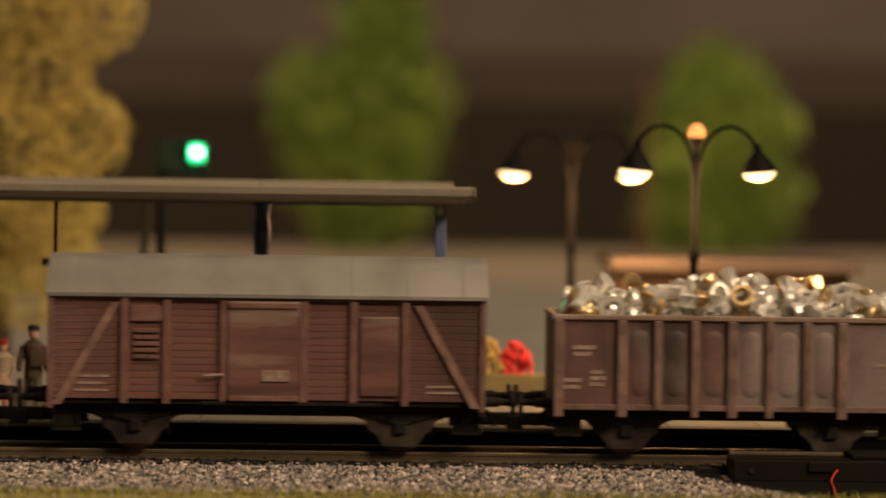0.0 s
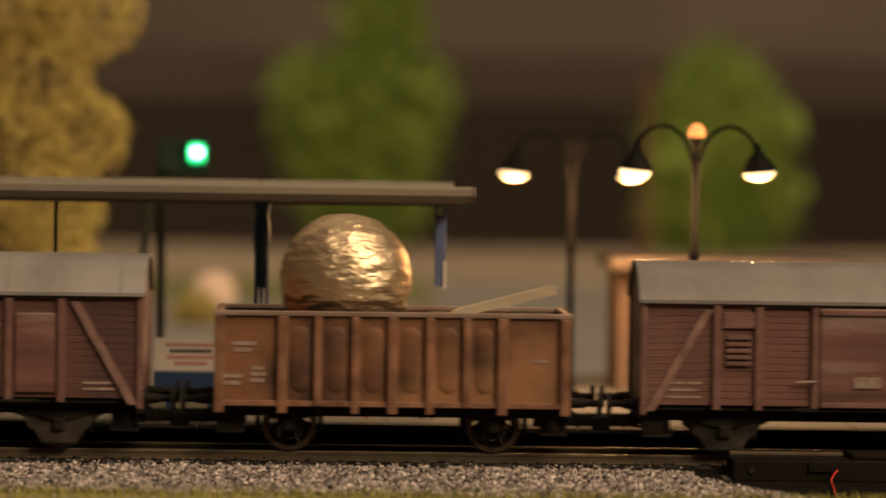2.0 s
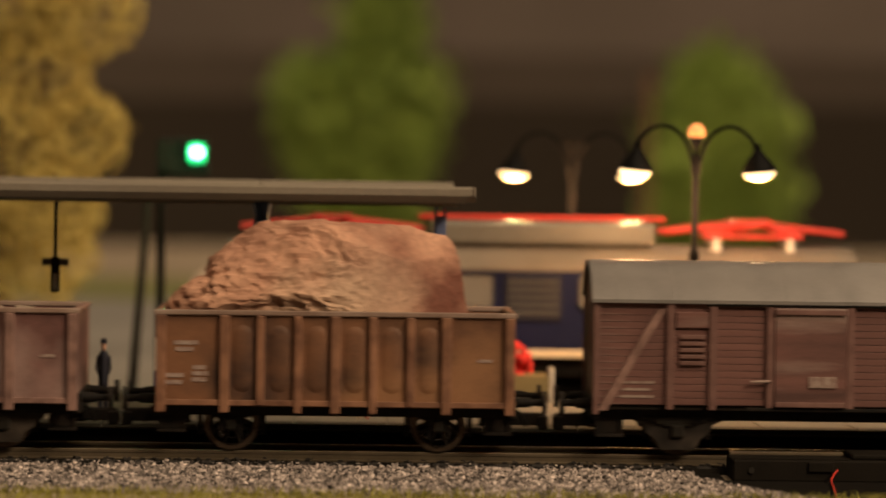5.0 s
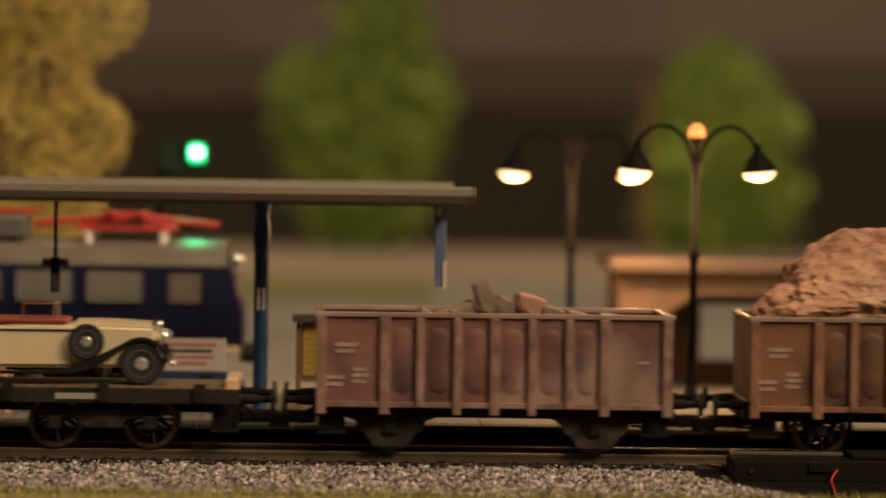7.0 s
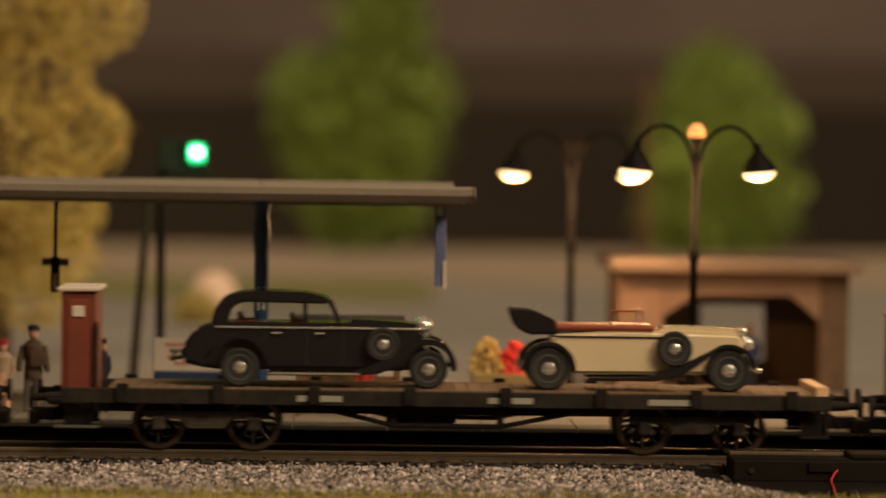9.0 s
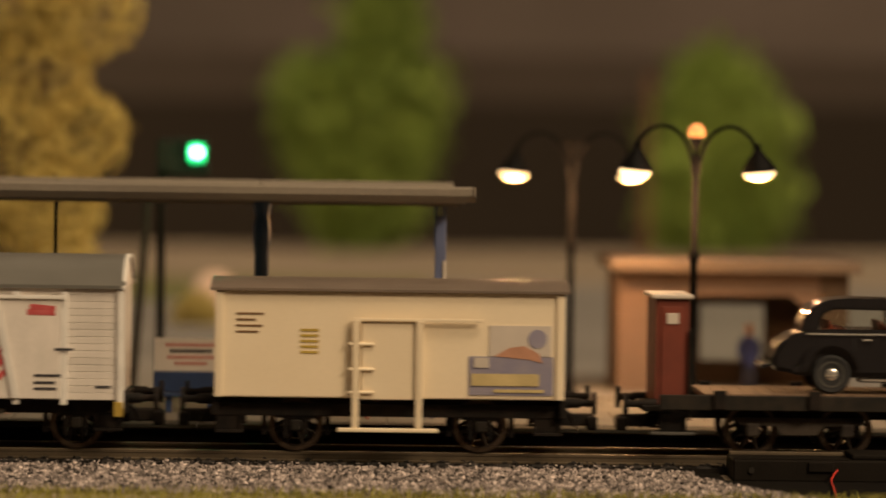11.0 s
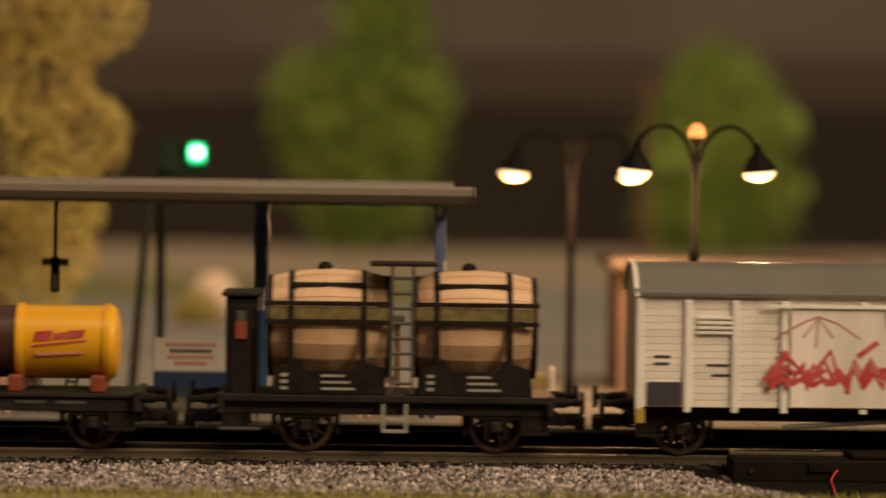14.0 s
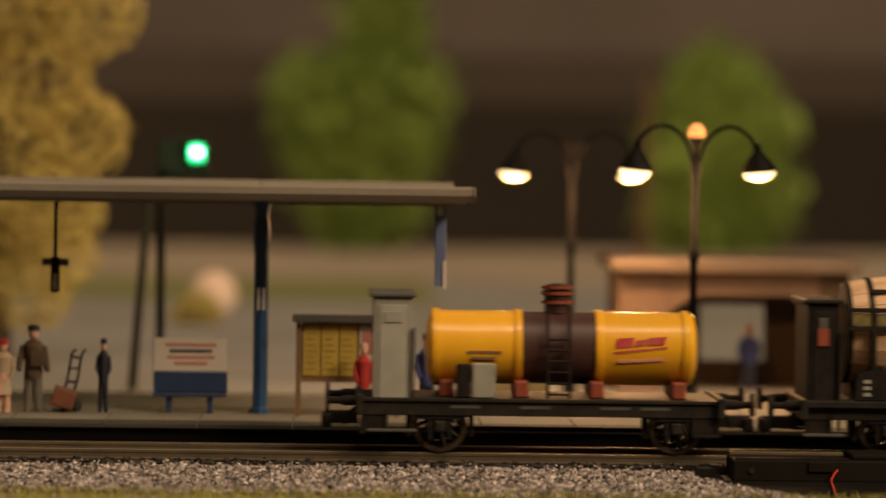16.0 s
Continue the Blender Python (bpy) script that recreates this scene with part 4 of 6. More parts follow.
def covered_wagon(x0, x1, door_shift, label):
    w, h = wagon_root("covered_wagon", x0, x1, label)
    running_gear(w, h, (-h + 16.8, h - 16.2), axle_guard)
    part("body", box(B(), -h + 0.3, h - 0.3, -14.6, 14.6, 9.6, 31.0), BLACK, w, "dark inner body")
    planks(w, h - 0.2, 10.6, 31.2, 15, 15.0, OXIDE)
    for e in (-1, 1):
        part("end_wall", box(B(), e * (h - 0.25) - 0.25, e * (h - 0.25) + 0.25, -15.3, 15.3, 9.8, 31.6), OXIDE, w)
    for e in (-1, 1):
        part("gable", gable(15.2, 31.4, 38.4), OXIDE, w, at=(e * (h - 0.25), 0, 0))
    part("roof", arched_roof(h, 16.4, 31.6, 39.0, 1.0), ROOF, w, "weathered grey curved roof", smooth=True)
    for i in range(8):
        x = -h + 4 + i * (2 * h - 8) / 7
        bm = arched_roof(0.18, 16.46, 31.65, 39.1, 0, 10, 0.2)
        part("roof_seam", bm, ROOF, w, at=(x, 0, 0))
    part("door_rail", box(B(), -h + 22, h - 8, -16.2, -15.6, 30.4, 31.0, 0.1), BLACK, w)
    part("lower_rail", box(B(), -h + 30, h - 20, -16.2, -15.5, 9.6, 10.3, 0.1), BLACK, w)
    for s in (-1, 1):
        y0, y1 = (-16.1, -15.32) if s < 0 else (15.32, 16.1)
        for u in (0.17, 0.268, 0.40, 0.585, 0.70, 0.82):
            x = -h + u * 2 * h
            part("post", box(B(), x - 0.75, x + 0.75, y0, y1, 9.7, 31.2, 0.15), OXIDE_LIGHT, w)
        for u in (0.0, 1.0):
            x = -h + u * 2 * h
            part("corner_post", box(B(), x - 0.6, x + 0.6, y0 + 0.2 * (s < 0), y1, 8.6, 31.0, 0.15), OXIDE_LIGHT, w)
        for u0, u1 in ((0.015, 0.15), (0.985, 0.85)):
            xa, xb = -h + u0 * 2 * h, -h + u1 * 2 * h
            d = 0.9 if xb > xa else -0.9
            part("diagonal_brace", prism(B(), [(xa - d, 9.4), (xa + d, 9.4), (xb + d, 29.8), (xb - d, 29.8)], y0 + 0.2, y1 - 0.1), RUST_TRIM_B, w, "faded diagonal brace")
    # sliding door, vents and lettering on the side that faces the platform front
    d0, d1 = -h + 0.41 * 2 * h, -h + 0.575 * 2 * h
    door = part("sliding_door", box(B(), d0, d1, -16.4, -15.4, 10.6, 30.2, 0.15), OXIDE, w, "framed sliding door")
    for z in (11.0, 29.4):
        part("door_frame", box(B(), d0 + 0.2, d1 - 0.2, -16.9, -16.42, z - 0.5, z + 0.5, 0.1), OXIDE_LIGHT, door)
    part("label_plate", box(B(), d1 - 7.5, d1 - 2.0, -16.7, -16.42, 14.4, 16.6, 0.05), FADED, door, "worn white stencil panel")
    for i in range(5):
        part("vent_slat", box(B(), -h + 0.192 * 2 * h, -h + 0.25 * 2 * h, -16.0, -15.35, 18.6 + i * 1.3, 19.4 + i * 1.3, 0.1), OXIDE_LIGHT, w, "pale ventilation slat")
    part("hatch", box(B(), -h + 0.183 * 2 * h, -h + 0.257 * 2 * h, -15.9, -15.35, 26.0, 29.2, 0.15), OXIDE, w)
    part("hatch", box(B(), -h + 0.715 * 2 * h, -h + 0.805 * 2 * h, -15.9, -15.35, 11.6, 27.4, 0.2), OXIDE, w)
    part("handle", rod(B(), (-h + 0.355 * 2 * h, -16.4, 15.4), (-h + 0.40 * 2 * h, -16.4, 15.6), 0.3), FADED, w)
    for u, z, ww in ((0.055, 12.0, 3.4), (0.06, 13.4, 2.9), (0.06, 14.8, 3.2), (0.87, 12.2, 3.2), (0.87, 13.4, 2.8)):
        x = -h + u * 2 * h + ww
        part("lettering", box(B(), x - ww, x + ww, -15.42, -15.32, z, z + 0.5), FADED, w)
    return w


def pressing(xm, half, z0, z1, s, seg=8):
    """A raised panel with round ends and sloping flanks on a steel side."""
    bm = B()
    rings = []
    for k, (inset, out) in enumerate(((0.0, 0.45), (0.5, 0.66), (1.3, 0.80))):
        r = half - inset
        pts = [(xm + r * math.cos(a), z0 + half + r * math.sin(a)) for a in [math.pi + math.pi * i / seg for i in range(seg + 1)]]
        pts += [(xm + r * math.cos(a), z1 - half + r * math.sin(a)) for a in [math.pi * i / seg for i in range(seg + 1)]]
        rings.append([bm.verts.new((x, s * (15 + out), z)) for x, z in pts])
    for p, q in zip(rings, rings[1:]):
        for i in range(len(p)):
            j = (i + 1) % len(p)
            bm.faces.new((p[i], p[j], q[j], q[i]))
    bm.faces.new(rings[-1])
    bmesh.ops.recalc_face_normals(bm, faces=bm.faces[:])
    return bm


def open_wagon(x0, x1, material, label, guard, trim, text=True):
    w, h = wagon_root("open_wagon", x0, x1, label)
    running_gear(w, h, (-h + 14.8, h - 14.8), guard)
    part("floor_planks", box(B(), -h + 0.6, h - 0.6, -14.4, 14.4, 9.7, 11.0), DECK, w, "dirty plank floor")
    for s in (-1, 1):
        side = part("side_wall", box(B(), -h, h, s * 15 - 0.5, s * 15 + 0.5, 9.4, 27.6, 0.1), material, w)
        part("top_rim", box(B(), -h - 0.5, h + 0.5, s * 15.2 - 0.9, s * 15.2 + 0.9, 27.4, 28.4, 0.2), RIM, w, "worn pale steel rim")
        ribs = (0.012, 0.19, 0.29, 0.395, 0.5, 0.605, 0.71, 0.81, 0.988)
        for i, u in enumerate(ribs):
            x = -h + u * 2 * h
            y = s * 16.0
            wide = 0.95 if i in (0, 1, 7, 8, 4) else 0.75
            low = 8.1 if i in (0, 1, 3, 4, 5, 7, 8) else 9.6
            # the rib's lit edges are in its paler colour
            part("rib", box(B(), x - wide, x + wide, y - 0.55, y + 0.55, low, 27.4, 0.2), trim, side)
        for i in (1, 2, 3, 4, 5, 6):
            xa, xb = -h + ribs[i] * 2 * h + 1.3, -h + ribs[i + 1] * 2 * h - 1.3
            xm = (xa + xb) / 2
            part("pressed_panel", pressing(xm, (xb - xa) * 0.47, 12.0, 25.6, s), material, side, "raised round-ended pressing", smooth=True)
        part("lower_flange", box(B(), -h, h, s * 15.75 - 0.3, s * 15.75 + 0.3, 9.5, 10.6, 0.1), trim, side)
        if text and s < 0:
            for z, a, ww, m in ((21.5, 3.4, 3.0, FADED), (20.2, 3.8, 2.2, FADED), (15.0, 1.6, 2.4, FADED), (13.6, 1.6, 2.2, FADED), (15.4, 7.0, 2.0, FADED), (14.2, 7.0, 1.8, FADED), (16.6, 7.2, 1.6, FADED)):
                part("lettering", box(B(), -h + a, -h + a + ww * 1.6, -15.62, -15.51, z, z + 0.8), m, side)
            part("lettering", box(B(), h - 7.4, h - 4.4, -15.62, -15.51, 18.6, 19.2), FADED, side)
    for e in (-1, 1):
        wall = part("end_wall", box(B(), e * (h - 0.5) - 0.5, e * (h - 0.5) + 0.5, -14.45, 14.45, 9.4, 27.6, 0.1), material, w)
        part("top_rim", box(B(), e * (h - 0.4) - 0.8, e * (h - 0.4) + 0.8, -14.2, 14.2, 27.5, 28.3, 0.2), trim, w)
    return w


def lump(radius, seed, squash, detail=5, rough=0.25, freq=1.4, cut=(), boxy=1.0, fine=0.0, band=1.0, calm=0.0):
    """A rough solid: coarse swellings, flat breaks where cut says so, then fine broken relief."""
    bm = B()
    bmesh.ops.create_icosphere(bm, subdivisions=detail, radius=1.0)
    for v in bm.verts:
        d = v.co.normalized()
        q = Vector((d.x, d.y, d.z * band))
        k = 1 + rough * noise.noise(q * freq + Vector((seed, 0, 0))) + rough * 0.35 * noise.noise(q * freq * 3.1 + Vector((0, seed, 0))) + rough * 0.16 * noise.noise(q * freq * 8 + Vector((0, 0, seed)))
        p = d * k / max(abs(d.x), abs(d.y), abs(d.z)) ** (1 - boxy)
        for n, lim in cut:
            n = Vector(n).normalized()
            over = p.dot(n) - lim
            if over > 0:
                p -= n * over * 0.92
        if fine:
            e = 0.8 * noise.noise(d * 3.5 + Vector((seed, 3, 1))) - 1.1 * abs(noise.noise(d * 6 + Vector((1, seed, 2)))) + 0.35 * noise.noise(d * 17) + 0.16 * noise.noise(d * 40)
            p += d * fine * e * (1 - calm * min(1.0, max(0.0, (d.x - 0.05) * 2.5)))
        v.co = Vector((p.x * radius * squash[0], p.y * radius * squash[1], p.z * radius * squash[2]))
    return bm


def loads():
    # crushed cans and scrap rings
    rng = random.Random(11)
    cx = 57.2
    n = 0
    for i in range(210):
        a = rng.uniform(-33, 33)
        y = rng.uniform(-12, 12)
        z = 26.4 + rng.uniform(0, 1) * (8.6 - abs(y) * 0.2) * (1 - (abs(a) / 40) ** 4)
        m = SILVER if rng.random() < 0.88 else BRASS
        r, l = rng.uniform(1.2, 2.4), rng.uniform(1.2, 3.4)
        if rng.random() < 0.42:
            bm = B()
            lathe(bm, [(r * 0.85, -0.7), (r * 1.3, -0.7), (r * 1.4, 0.0), (r * 1.3, 0.7), (r * 0.85, 0.7)], "Z", 18, (0, 0, 0), True)
            lab, nm = "small metal ring", "scrap_ring"
        else:
            bm = lathe(B(), [(r * 0.8, -l), (r, -l * 0.9), (r * rng.uniform(0.75, 1), 0), (r, l * 0.9), (r * 0.8, l)], "Z", 12)
            for v in bm.verts:
                v.co += Vector([rng.uniform(-0.25, 0.25) for _ in range(3)])
            lab, nm = "shiny crushed can", "scrap_can"
        ob = part(nm, bm, m, None, smooth=True)
        ob.rotation_euler = [rng.uniform(0, 3.1) for _ in range(3)]
        tagged(ob, lab + " heaped in the open wagon", "scrap metal", "scrap load")
        ob.location = Vector((cx + a, y, z)) * MM
        MOVERS.append((ob, cx + a, y, z, SPEED))
    bed = part("scrap_heap", lump(1.0, 7, (31, 10.5, 8), 4, 0.4, 2.5), SILVER, None, smooth=False)
    tagged(bed, "dark scrap heap filling the open wagon", "scrap metal")
    load(bed, cx, 0, 0, 20.5)
    # gold egg and planks
    cx = -128.2
    egg = part("golden_egg", lump(1.0, 3, (13.3, 13.0, 13.5), 6, 0.022, 4.0, (), 1.0, 0.0, 2.4), GOLD, None, smooth=False)
    tagged(egg, "large crinkled gold-foil egg resting in the open wagon", "egg")
    load(egg, cx, -9.5, 0, 34.2)
    cradle = part("cradle", box(B(), -8, 8, -8, 8, 0, 12, 0.4), DECK, None)
    tagged(cradle, "wooden cradle beneath the egg", "cradle")
    load(cradle, cx, -9.5, 0, 10.99)
    for k in range(4):
        bm = prism(B(), [(-11 + k * 0.5, -3.6), (10, 1.6 - k * 0.2), (10, 3.2 - k * 0.2), (9.0, 3.4 - k * 0.2), (-11 + k * 0.5, -2.0)], -7 + k * 3.6, -3.8 + k * 3.6)
        ob = tagged(part("plank", bm, PALE_WOOD, None), "pale wooden plank leaning over the wagon rim", "plank", "planks in the wagon")
        load(ob, cx, 23, 0, 30.4)
    bm = box(B(), -12, 12, -9, 9, 0, 16.6)
    ob = tagged(part("timber_crate", bm, DECK, None), "dark timber crate beneath the planks", "crate")
    load(ob, cx, 20, 0, 10.99)
    # the big rock
    cx = -316.7
    breaks = (((1, -0.75, 0.1), 0.80), ((1, 0.1, 0.1), 0.97), ((0.62, -0.55, 1), 0.92), ((0.02, 0, 1), 0.96), ((-0.55, -1, 0.75), 0.84), ((-0.22, -1, -0.5), 0.74), ((0.3, -1, 0.25), 0.82), ((-1, 0, 0.9), 0.98))
    bm = lump(1.0, 23, (29.0, 13.5, 17.8), 6, 0.20, 1.7, breaks, 0.55, 0.07, 1.0, 0.85)
    ob = tagged(part("boulder", bm, ROCK, None), "large rough reddish rock loaded in the open wagon", "rock")
    load(ob, cx, -2.0, 0, 28.5)
    # rubble
    cx = -403.2
    rng = random.Random(4)
    for i, (a, z, s, tilt) in enumerate(((-1.5, 31.2, 4.3, 1.15), (7.5, 30.0, 3.8, 0.25), (3.0, 29.2, 3.4, 0.5), (12.0, 28.0, 3.0, 0.3), (-6.0, 28.2, 3.2, -0.5), (17, 27.2, 2.8, 0.2), (-13, 27, 2.8, 0.5), (24, 26.6, 3, 0.1))):
        bm = lump(1.0, 30 + i, (s, s * 0.7, s * 0.5), 3, 0.2, 1.2, (((1, 0, 0), 0.8), ((-1, 0, 0), 0.75), ((0, -1, 0), 0.7), ((0, 0, 1), 0.75)), 0.5)
        ob = tagged(part("rubble_stone", bm, ROCK if i == 1 else RUBBLE_GREY, None), "angular broken stone on the rubble heap", "stone", "rubble load")
        load(ob, cx, a, -1, z)
        ob.rotation_euler = (0.2, tilt, 0.3)
    bm = lump(1.0, 9, (30, 10.5, 9), 5, 0.3, 2.2, (), 1.0, 0.06)
    load(tagged(part("rubble_heap", bm, RUBBLE_GREY, None), "heap of broken stone in the open wagon", "rubble"), cx, 0, 0, 18)


def car_wheel(parent, x, y, z, r, tyre=RUBBER):
    o = -1 if y < 0 else 1
    bm = lathe(B(), [(r * 0.62, y - 0.7), (r * 0.9, y - 0.95), (r, y - 0.6), (r, y + 0.6), (r * 0.9, y + 0.95), (r * 0.62, y + 0.7)], "Y", 28, (x, 0, z))
    wheel = part("wheel", bm, tyre, parent, "black rubber tyre", smooth=True)
    disc = [(r * 0.62, y + o * 0.60), (r * 0.36, y + o * 0.42), (0.05, y + o * 0.40)]
    part("wheel_disc", lathe(B(), disc if o > 0 else disc[::-1], "Y", 24, (x, 0, z)), CAR_BLACK, wheel, "dark dished wheel disc", smooth=True)
    part("rim_ring", lathe(B(), [(r * 0.60, y + o * 0.62), (r * 0.68, y + o * 0.62), (r * 0.68, y + o * 0.86), (r * 0.60, y + o * 0.86)], "Y", 24, (x, 0, z), True), GREY_DARK, wheel, "thin grey rim ring", smooth=True)
    cap = [(r * 0.34, y + o * 0.44), (r * 0.31, y + o * 0.82), (r * 0.16, y + o * 1.08), (0.05, y + o * 1.12)]
    part("hub_cap", lathe(B(), cap if o > 0 else cap[::-1], "Y", 18, (x, 0, z)), CHROME, wheel, "chrome hub cap", smooth=True)


def fender(cx, cz, r0, r1, a0, a1, y0, y1, seg=12, tail=()):
    out, inn = [], []
    for i in range(seg + 1):
        a = a0 + (a1 - a0) * i / seg
        out.append((cx + r1 * math.cos(a), cz + r1 * math.sin(a)))
        inn.append((cx + r0 * math.cos(a), cz + r0 * math.sin(a)))
    return prism(B(), out + list(tail) + inn[::-1], y0, y1)


def saloon_car():
    c = thing("toy_car", (0, 0, 0), "glossy black vintage saloon toy car on the flat wagon", "toy car", "cars on the flat wagon")
    low = [(-28.0, 4.8), (-27.6, 8), (-25.4, 11.0), (-22.0, 12.4), (-18, 12.9), (6, 12.9), (19, 12.2), (20.6, 11.4), (21, 8.5), (21, 4.2), (17, 3.4), (-22, 3.4)]
    part("body", bmesh_bevel(prism(B(), low, -7.4, 7.4), 0.9), CAR_BLACK, c, smooth=True)
    part("bonnet", bmesh_bevel(prism(B(), [(4.5, 11.8), (20.4, 11.2), (20.8, 12.4), (18, 13.0), (5.5, 13.7)], -4.6, 4.6), 0.8), CAR_BLACK, c, "long rounded bonnet", smooth=True)
    roof = [(-22.0, 12.2), (-21.4, 15.2), (-19.6, 17.6), (-16.5, 18.8), (-12, 19.2), (-3, 19.0), (0.8, 18.2), (2.2, 17.2), (1.4, 16.7), (-15.5, 16.9), (-17.6, 15.8), (-18.4, 13.6), (-18.4, 12.4)]
    part("cabin_roof", bmesh_bevel(prism(B(), roof, -6.6, 6.6), 0.35), CAR_BLACK, c, "domed roof and rounded rear quarter", smooth=True)
    for x, d in ((-3.2, 0.35), (1.9, 0.4)):
        lean = 2.0 if x > 0 else 0.2
        for y in (-6.5, 6.5):
            part("pillar", prism(B(), [(x - d + lean, 12.6), (x + d + lean, 12.6), (x + d, 17.0), (x - d, 17.0)], y - 0.25, y + 0.25), CAR_BLACK, c)
    for x0, x1 in ((-18.2, -3.6), (-2.8, 1.8)):
        for y in (-6.2, 6.2):
            part("window_pane", box(B(), x0, x1, y - 0.1, y + 0.1, 12.9, 16.8), PANE, c)
    part("windscreen", prism(B(), [(3.6, 12.8), (3.9, 12.8), (1.9, 16.8), (1.6, 16.8)], -5.9, 5.9), PANE, c)
    for x0, x1 in ((-16.5, -12.5), (-6.0, -2.4)):
        part("seat", bmesh_bevel(prism(B(), [(x0, 12.6), (x1, 12.6), (x1 - 0.4, 13.2), (x0 + 1.0, 13.3), (x0 + 0.5, 14.6), (x0 - 0.2, 14.6)], -5.4, 5.4), 0.2), LEATHER, c, "dark leather seat")
    part("trim", box(B(), -21, 20, -7.75, -7.42, 11.7, 12.1, 0.12), CHROME, c, "thin chrome waist strip")
    part("radiator_grille", bmesh_bevel(prism(B(), [(20.4, 4.8), (22.0, 4.8), (21.7, 11.8), (20.6, 12.6)], -3.4, 3.4), 0.4), CHROME, c, "upright chrome radiator grille", smooth=True)
    for x in (-9.6, -1.0):
        part("door_handle", rod(B(), (x, -7.75, 10.8), (x + 1.8, -7.75, 10.8), 0.22), CHROME, c)
    for x in (-11.4, -2.8, 4.4):
        part("door_gap", box(B(), x, x + 0.18, -7.48, -7.4, 4.4, 11.5), RUBBER, c)
    for s in (-1, 1):
        y0, y1 = sorted((s * 5.0, s * 9.2))
        part("fender", bmesh_bevel(fender(-16.0, 4.4, 4.9, 6.3, 0.15, math.pi * 0.93, y0, y1, 12, [(-24.5, 4.6), (-23.5, 3.8)]), 0.4), CAR_BLACK, c, "swept rear fender", smooth=True)
        part("fender", bmesh_bevel(fender(21.8, 4.3, 4.5, 5.7, -0.15, math.pi * 0.66, y0, y1, 12, [(15.2, 7.6), (11.0, 5.0), (6.5, 3.2), (6.5, 2.5), (12.0, 2.9), (15.6, 4.6)]), 0.3), CAR_BLACK, c, "long swept front fender", smooth=True)
        part("running_board", box(B(), -10.6, 8, y0, y1, 2.4, 3.1, 0.2), CAR_BLACK, c)
        part("sill_trim", box(B(), -10, 8, s * 9.25 - 0.1, s * 9.25 + 0.1, 2.65, 3.05), CHROME, c)
        for x in (-16.0, 21.8):
            car_wheel(c, x, s * 7.8, 3.9, 3.9)
        car_wheel(c, 12.6, s * 8.4, 8.8, 3.4)
        part("headlight", ball(B(), (20.9, s * 5.6, 12.5), 1.45, 2, 1.25, 1, 1), CHROME, c, "chrome headlight", smooth=True)
    part("bumper", box(B(), 26.6, 27.5, -7, 7, 4.0, 5.0, 0.3), CHROME, c)
    part("bumper_bracket", box(B(), 20.5, 26.8, -3, 3, 4.1, 4.8, 0.1), CAR_BLACK, c)
    part("bumper", box(B(), -30.0, -29.0, -7, 7, 4.8, 5.8, 0.3), CAR_BLACK, c)
    part("bumper_bracket", box(B(), -29.2, -27.5, -3, 3, 5.0, 5.6, 0.1), CAR_BLACK, c)
    return c


def bmesh_bevel(bm, d):
    bmesh.ops.bevel(bm, geom=bm.edges[:], offset=d, segments=2, affect="EDGES")
    return bm


